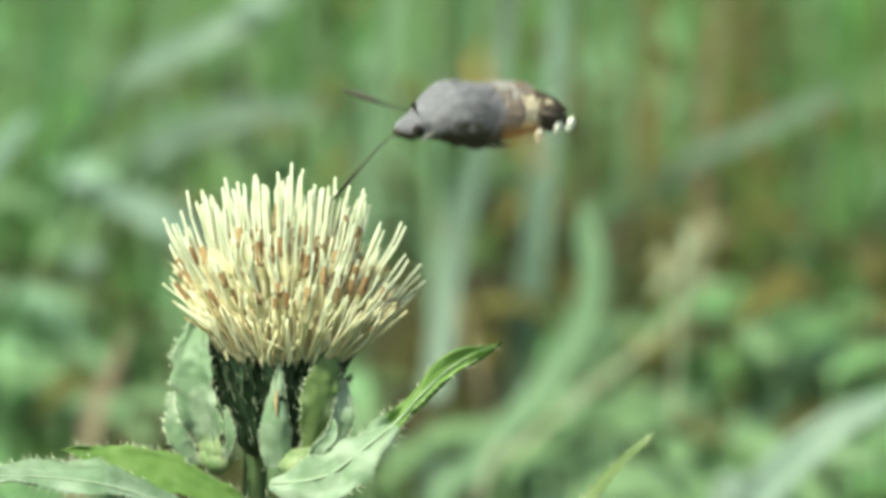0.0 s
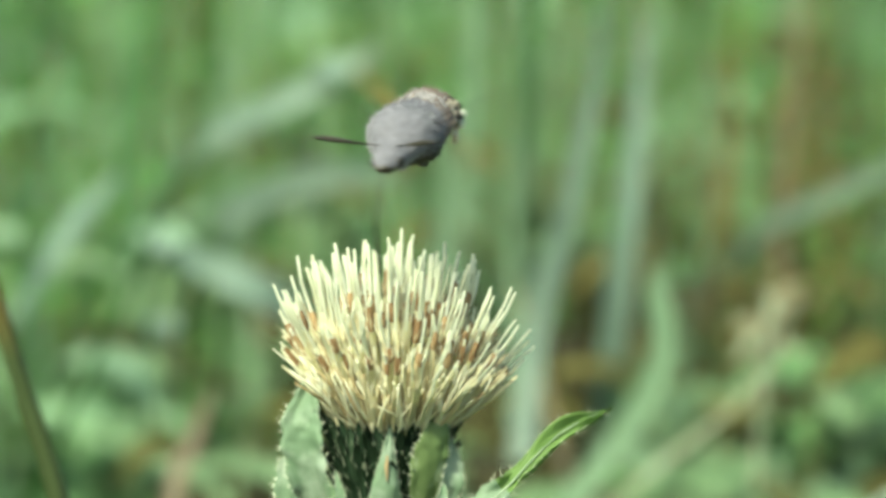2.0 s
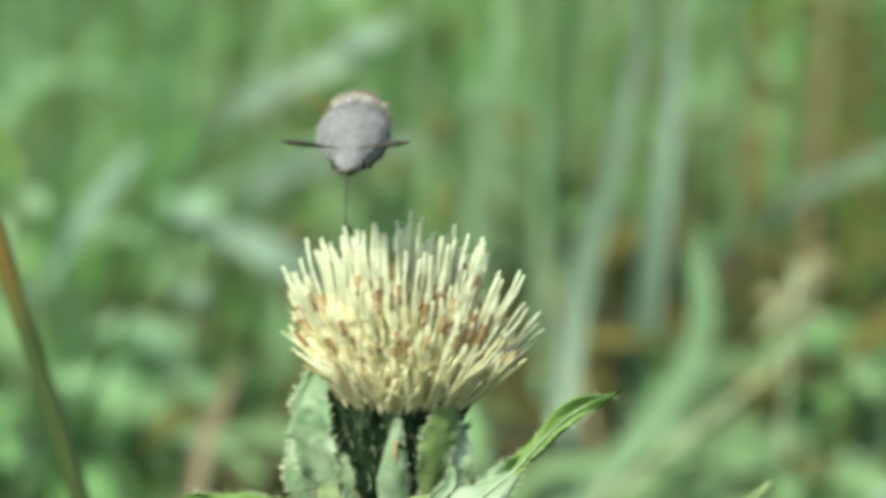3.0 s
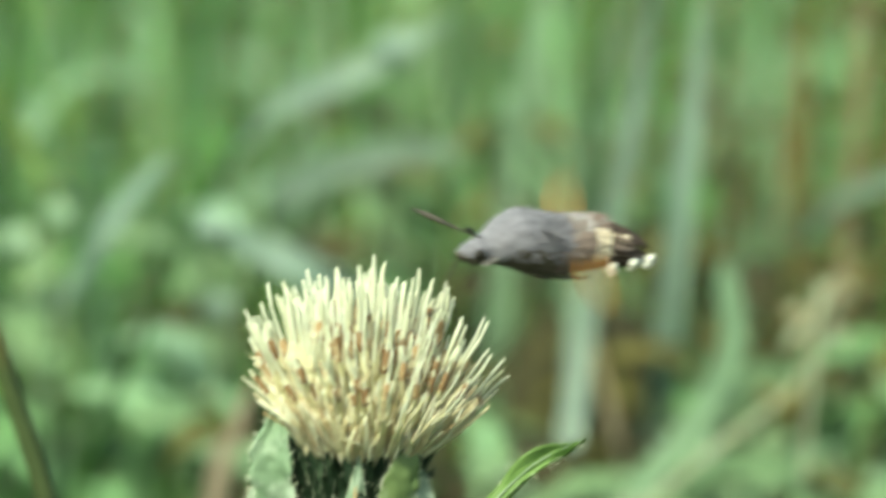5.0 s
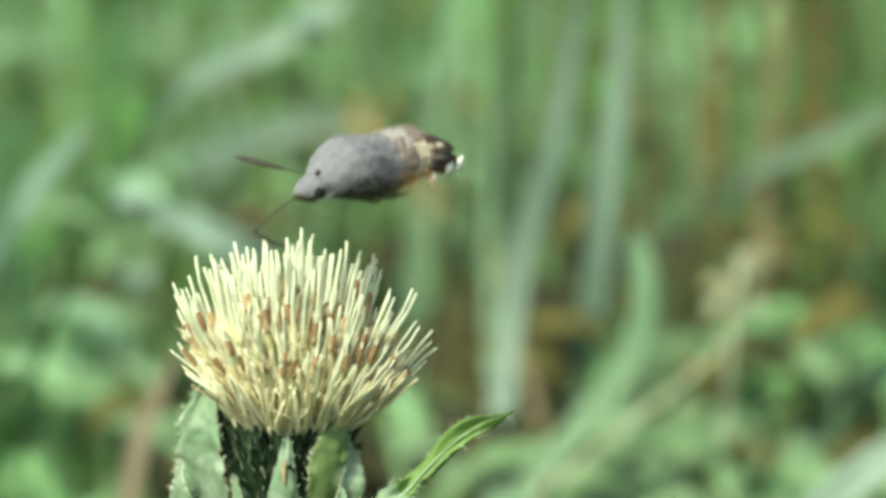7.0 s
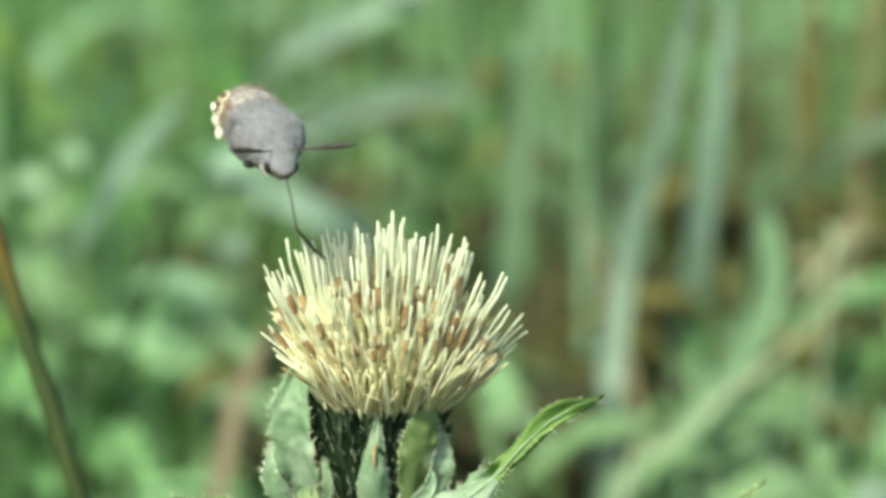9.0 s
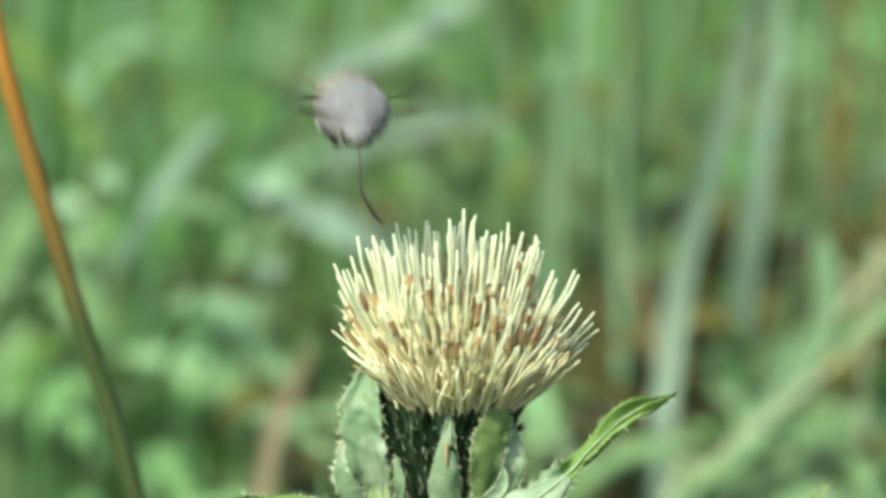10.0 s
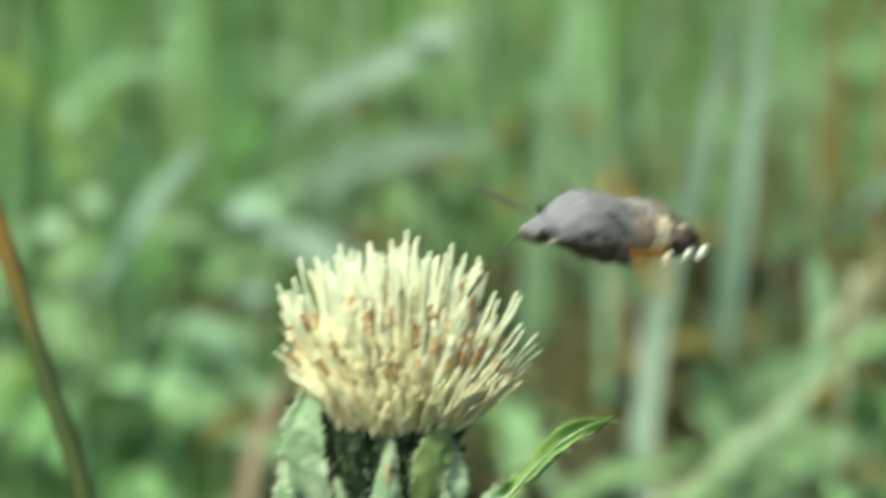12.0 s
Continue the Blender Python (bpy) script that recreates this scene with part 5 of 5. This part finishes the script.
# ---- what moves ----
def motions():
    rows = [
        (0, pose(0.02908, -0.00322, 0.83621, 0, -1.9, 212.5)),
        (0.1, pose(0.02871, -0.00337, 0.83839, 0, -2.1, 214.2)),
        (0.2, pose(0.02657, -0.00353, 0.83734, 0, 2, 216)),
        (0.3, pose(0.02441, -0.00382, 0.83488, 0, -4.1, 219.5)),
        (0.4, pose(0.02509, -0.00409, 0.84031, 0, -0.2, 223)),
        (0.5, pose(0.02370, -0.00390, 0.83884, 0, 2.9, 220.5)),
        (0.6, pose(0.02189, -0.00424, 0.83746, 0, 0.9, 225)),
        (0.7, pose(0.02223, -0.00428, 0.84070, 0, 0.2, 225.5)),
        (0.8, pose(0.02188, -0.00432, 0.84107, 0, 1.2, 226)),
        (0.9, pose(0.02365, -0.00430, 0.84035, 0, 1.8, 225.8)),
        (1, pose(0.02259, -0.00428, 0.84070, 0, 2.2, 225.5)),
        (1.1, pose(0.02222, -0.00437, 0.83820, 0, -2.2, 226.8)),
        (1.2, pose(0.01726, -0.00446, 0.84181, 0, 7.1, 228)),
        (1.3, pose(0.01828, -0.00475, 0.83755, 0, 0, 232.3)),
        (1.4, pose(0.01158, -0.00500, 0.84621, 0, 19.4, 236.5)),
        (1.5, pose(0.01124, -0.00506, 0.84299, 0, 4.5, 237.5)),
        (1.6, pose(0.00878, -0.00512, 0.84049, 0, 6.9, 238.5)),
        (1.7, pose(0.00814, -0.00545, 0.84486, 0, 0.5, 245.2)),
        (1.8, pose(0.00067, -0.00580, 0.84642, 0, 12.4, 255)),
        (1.9, pose(0.00208, -0.00580, 0.84319, 0, 8.4, 255)),
        (2, pose(0.00155, -0.00564, 0.84460, 0, 8, 250)),
        (2.1, pose(0.00293, -0.00460, 0.84155, 0, 9.1, 230)),
        (2.2, pose(0.00149, -0.00473, 0.84624, 0, 9.5, 232)),
        (2.3, pose(-0.00393, -0.00580, 0.84427, 0, 8.4, 255)),
        (2.4, pose(-0.00462, -0.00587, 0.84500, 0, 4.6, 258)),
        (2.5, pose(-0.00392, -0.00582, 0.84463, 0, 3.5, 256)),
        (2.6, pose(-0.00602, -0.00591, 0.84285, 0, 4.7, 260)),
        (2.7, pose(-0.00872, -0.00598, 0.84071, 0, 4.9, 265)),
        (2.8, pose(-0.00478, -0.00556, 0.84315, 0, 7.8, 248)),
        (2.9, pose(-0.00655, -0.00591, 0.84501, 0, 4.7, 260)),
        (3, pose(-0.00872, -0.00598, 0.84143, 0, 6.9, 265)),
        (3.1, pose(-0.00478, -0.00591, 0.84896, 0, 4.7, 260)),
        (3.2, pose(-0.00022, -0.00580, 0.84499, 0, 10.4, 255)),
        (3.6, pose(0.00917, -0.00534, 0.84706, 0, 7.9, 242.8)),
        (4, pose(0.01900, -0.00463, 0.84478, 0, 2.7, 230.5)),
        (4.4, pose(0.02549, -0.00371, 0.83960, 0, -0.9, 218.2)),
        (4.8, pose(0.02844, -0.00263, 0.83510, 0, -0.8, 206)),
        (4.9, pose(0.02810, -0.00254, 0.83257, 0, -2.6, 205)),
        (5, pose(0.02740, -0.00244, 0.83040, 0, -4.9, 204)),
        (5.1, pose(0.02280, -0.00244, 0.84045, 0, -5.4, 204)),
        (5.2, pose(0.01891, -0.00244, 0.83561, 0, 4.3, 204)),
        (5.3, pose(0.01891, -0.00244, 0.83041, 0, -0.9, 204)),
        (5.4, pose(0.01964, -0.00225, 0.83109, 0, -2.6, 202)),
        (5.5, pose(0.02108, -0.00205, 0.83070, 0, -2.4, 200)),
        (5.6, pose(0.02004, -0.00185, 0.82707, 0, -8.2, 198)),
        (5.7, pose(0.02112, -0.00160, 0.82729, 0, -6.2, 195.5)),
        (5.8, pose(0.02221, -0.00135, 0.82733, 0, -7.9, 193)),
        (5.9, pose(0.02081, -0.00109, 0.82693, 0, -9.3, 190.5)),
        (6, pose(0.01907, -0.00084, 0.82652, 0, -11.6, 188)),
        (6.1, pose(0.01873, -0.00068, 0.82686, 0, -11.3, 186.5)),
        (6.2, pose(0.01945, -0.00052, 0.82862, 0, -10.8, 185)),
        (6.3, pose(0.01911, -0.00037, 0.82967, 0, -10.9, 183.5)),
        (6.4, pose(0.01727, -0.00118, 0.82875, 0, -14, 191.3)),
        (6.5, pose(0.01684, -0.00195, 0.82906, 0, -14.3, 199)),
        (6.6, pose(0.01750, -0.00249, 0.83274, 0, -10.9, 204.5)),
        (6.7, pose(0.01744, -0.00300, 0.84622, 0, -1.6, 210)),
        (6.8, pose(0.01420, -0.00348, 0.84020, 0, -1.7, 215.5)),
        (6.9, pose(0.01205, -0.00376, 0.83881, 0, 3.1, 218.8)),
        (7, pose(0.01096, -0.00401, 0.83850, 0, 3.6, 222)),
        (7.1, pose(0.01021, -0.00433, 0.84753, 0, 3.3, 226.2)),
        (7.2, pose(0.00699, -0.00463, 0.84435, 0, 9.7, 230.5)),
        (7.3, pose(0.00555, -0.00487, 0.84296, 0, 9.9, 234.3)),
        (7.4, pose(0.00312, -0.00510, 0.84522, 0, 9.9, 238.2)),
        (7.5, pose(0.00280, -0.00530, 0.84562, 0, 10.8, 242)),
        (7.6, pose(-0.00038, -0.00529, 0.84131, 0, 10.5, 241.9)),
        (7.7, pose(0.00103, -0.00529, 0.84346, 0, 10.2, 241.8)),
        (8.1, pose(-0.00478, -0.00556, 0.84495, 0, 10.8, 248)),
        (8.5, pose(-0.01155, -0.00598, 0.84430, 0, 10.9, 265)),
        (8.9, pose(-0.01866, -0.00587, 0.84213, 0, 10.6, 282)),
        (9.3, pose(-0.02204, -0.00544, 0.83918, 0, 1.4, 295)),
        (9.4, pose(-0.01938, -0.00556, 0.83490, 0, -0.2, 292)),
        (9.5, pose(-0.01966, -0.00571, 0.83492, 0, 0.2, 288)),
        (9.6, pose(-0.02765, -0.00564, 0.86865, 0, -14, 290)),
        (9.7, pose(-0.03548, -0.00544, 0.85964, 0, -18, 295)),
        (9.8, pose(-0.01844, -0.00509, 0.84343, 0, 0.5, 302)),
        (9.9, pose(-0.01758, -0.00580, 0.85253, 0, 2.4, 285)),
        (10, pose(-0.01721, -0.00598, 0.84430, 0, 0.9, 275)),
        (10.1, pose(-0.00766, -0.00600, 0.84215, 0, -1, 270)),
        (10.2, pose(0.00300, -0.00556, 0.84567, 0, 12.8, 248)),
        (10.3, pose(-0.00020, -0.00587, 0.84285, 0, 4.6, 258)),
        (10.4, pose(0.00157, -0.00587, 0.84141, 0, 4.6, 258)),
        (10.5, pose(0.00156, -0.00582, 0.84535, 0, 7.5, 256)),
        (10.6, pose(0.00190, -0.00577, 0.84606, 0, 8.4, 254)),
        (10.7, pose(0.00084, -0.00577, 0.84391, 0, 6.4, 254)),
        (10.8, pose(0.00263, -0.00587, 0.84536, 0, 6.6, 258)),
        (10.9, pose(0.01126, -0.00515, 0.85198, 0, 11.7, 239.1)),
        (11, pose(0.01585, -0.00514, 0.84049, 0, 4.1, 239)),
        (11.1, pose(0.01865, -0.00499, 0.83975, 0, 3, 236.3)),
        (11.2, pose(0.02110, -0.00482, 0.84008, 0, 3.1, 233.5)),
        (11.3, pose(0.02006, -0.00464, 0.83574, 0, -2.5, 230.7)),
        (11.4, pose(0.03211, -0.00446, 0.84181, 0, 1.5, 228)),
        (11.5, pose(0.03002, -0.00421, 0.83961, 0, -8.6, 224.5)),
        (11.6, pose(0.03642, -0.00394, 0.84028, 0, 8.3, 221)),
        (11.7, pose(0.03219, -0.00384, 0.83632, 0, 2.2, 219.8)),
        (11.8, pose(0.03256, -0.00374, 0.83199, 0, -4.6, 218.5)),
        (11.9, pose(0.03189, -0.00340, 0.83049, 0, -8.1, 214.5)),
        (12, pose(0.03122, -0.00305, 0.82900, 0, -9.7, 210.5)),
    ]
    walk(moth, rows)
    # where the proboscis dips into the flower, and how far its near length hangs below the body's line
    dips = ((0, 0.0068, -0.002, 0.823, 38), (0.5, 0.0058, -0.002, 0.822, 24), (1, 0.0048, -0.002, 0.821, 20), (1.5, -0.0017, -0.002, 0.824, 22), (2, -0.0033, -0.002, 0.819, 62), (2.5, -0.0062, -0.002, 0.824, 45),
            (3, -0.0083, -0.002, 0.824, 45), (4, 0.004, 0.003, 0.822, 25), (4.8, 0.0075, 0.009, 0.818, 70), (5.4, 0.0062, 0.009, 0.812, 78), (6.5, 0.0010, 0.009, 0.812, 78), (7, -0.0016, 0.003, 0.824, 30), (7.5, -0.0067, -0.002, 0.824, 18),
            (8.5, -0.010, -0.002, 0.822, 40), (9.3, -0.0085, -0.004, 0.818, 55), (9.5, -0.0085, -0.004, 0.818, 55), (9.6, -0.018, -0.002, 0.830, 60), (9.8, -0.016, -0.002, 0.815, 70), (9.9, -0.0125, -0.002, 0.818, 65), (10, -0.0111, -0.002, 0.824, 55), (10.5, -0.004, -0.002, 0.822, 50),
            (11, 0.0038, -0.002, 0.822, 25), (11.5, 0.008, -0.002, 0.821, 30), (12, 0.0095, -0.002, 0.818, 48))
    rows_base, rows_tongue = [], []
    for t, m in rows:
        k = max(i for i in range(len(dips) - 1) if dips[i][0] <= t)
        w = (t - dips[k][0]) / (dips[k + 1][0] - dips[k][0])
        x, y, z, hang = (p + (q - p) * w for p, q in zip(dips[k][1:], dips[k + 1][1:]))
        swing = -3600 * (y + 0.002)
        away = pose(*MOUTH, 0, hang, swing)
        knee = away @ Vector((BASE, 0, 0))
        d = (m.inverted() @ Vector((x, y, z)) - knee).normalized()
        rows_base.append((t, away))
        rows_tongue.append((t, pose(*knee, math.degrees(math.asin(d.y)), math.degrees(math.atan2(-d.x, -d.z)), 0)))
    walk(base, rows_base)
    walk(tongue, rows_tongue)
    for sgn, fore, hind in wings:
        rows_fore, rows_hind = [], []
        for n in range(361):
            beat = math.sin(2 * math.pi * n / 3)
            rows_fore.append((n / FPS, pose(0.0035, sgn * 0.0040, 0.0022, sgn * (2 + 47 * beat), -16, 0)))
            tilt = (-66 if sgn > 0 else 46) + (28 if sgn > 0 else 40) * beat
            rows_hind.append((n / FPS, pose(-0.0034, sgn * 0.0036, 0.0002 if sgn > 0 else 0.0012, sgn * tilt, 0, 0)))
        walk(fore, rows_fore)
        walk(hind, rows_hind)
    # the tall blades lean over slowly in the air
    for ob, lean in ((swaying[0], (-0.99, -1.2, -0.57, -1.0, -0.86, -0.62, -0.29, 0, -0.16)), (swaying[1], (-0.6, -0.7, -0.4, -0.6, -0.5, -0.4, -0.2, 0, -0.1)),
                     (swaying[2], (-1.04, -1.36, -1.1, -0.88, -1.18, -0.72, -0.29, 0, 0.16))):
        foot = ob.location.copy()
        walk(ob, [(t, pose(foot.x, foot.y, foot.z, 0, a, 0)) for t, a in zip((0, 1.5, 2.5, 5.5, 6.5, 7.5, 9.5, 10.5, 12), lean)])


motions()
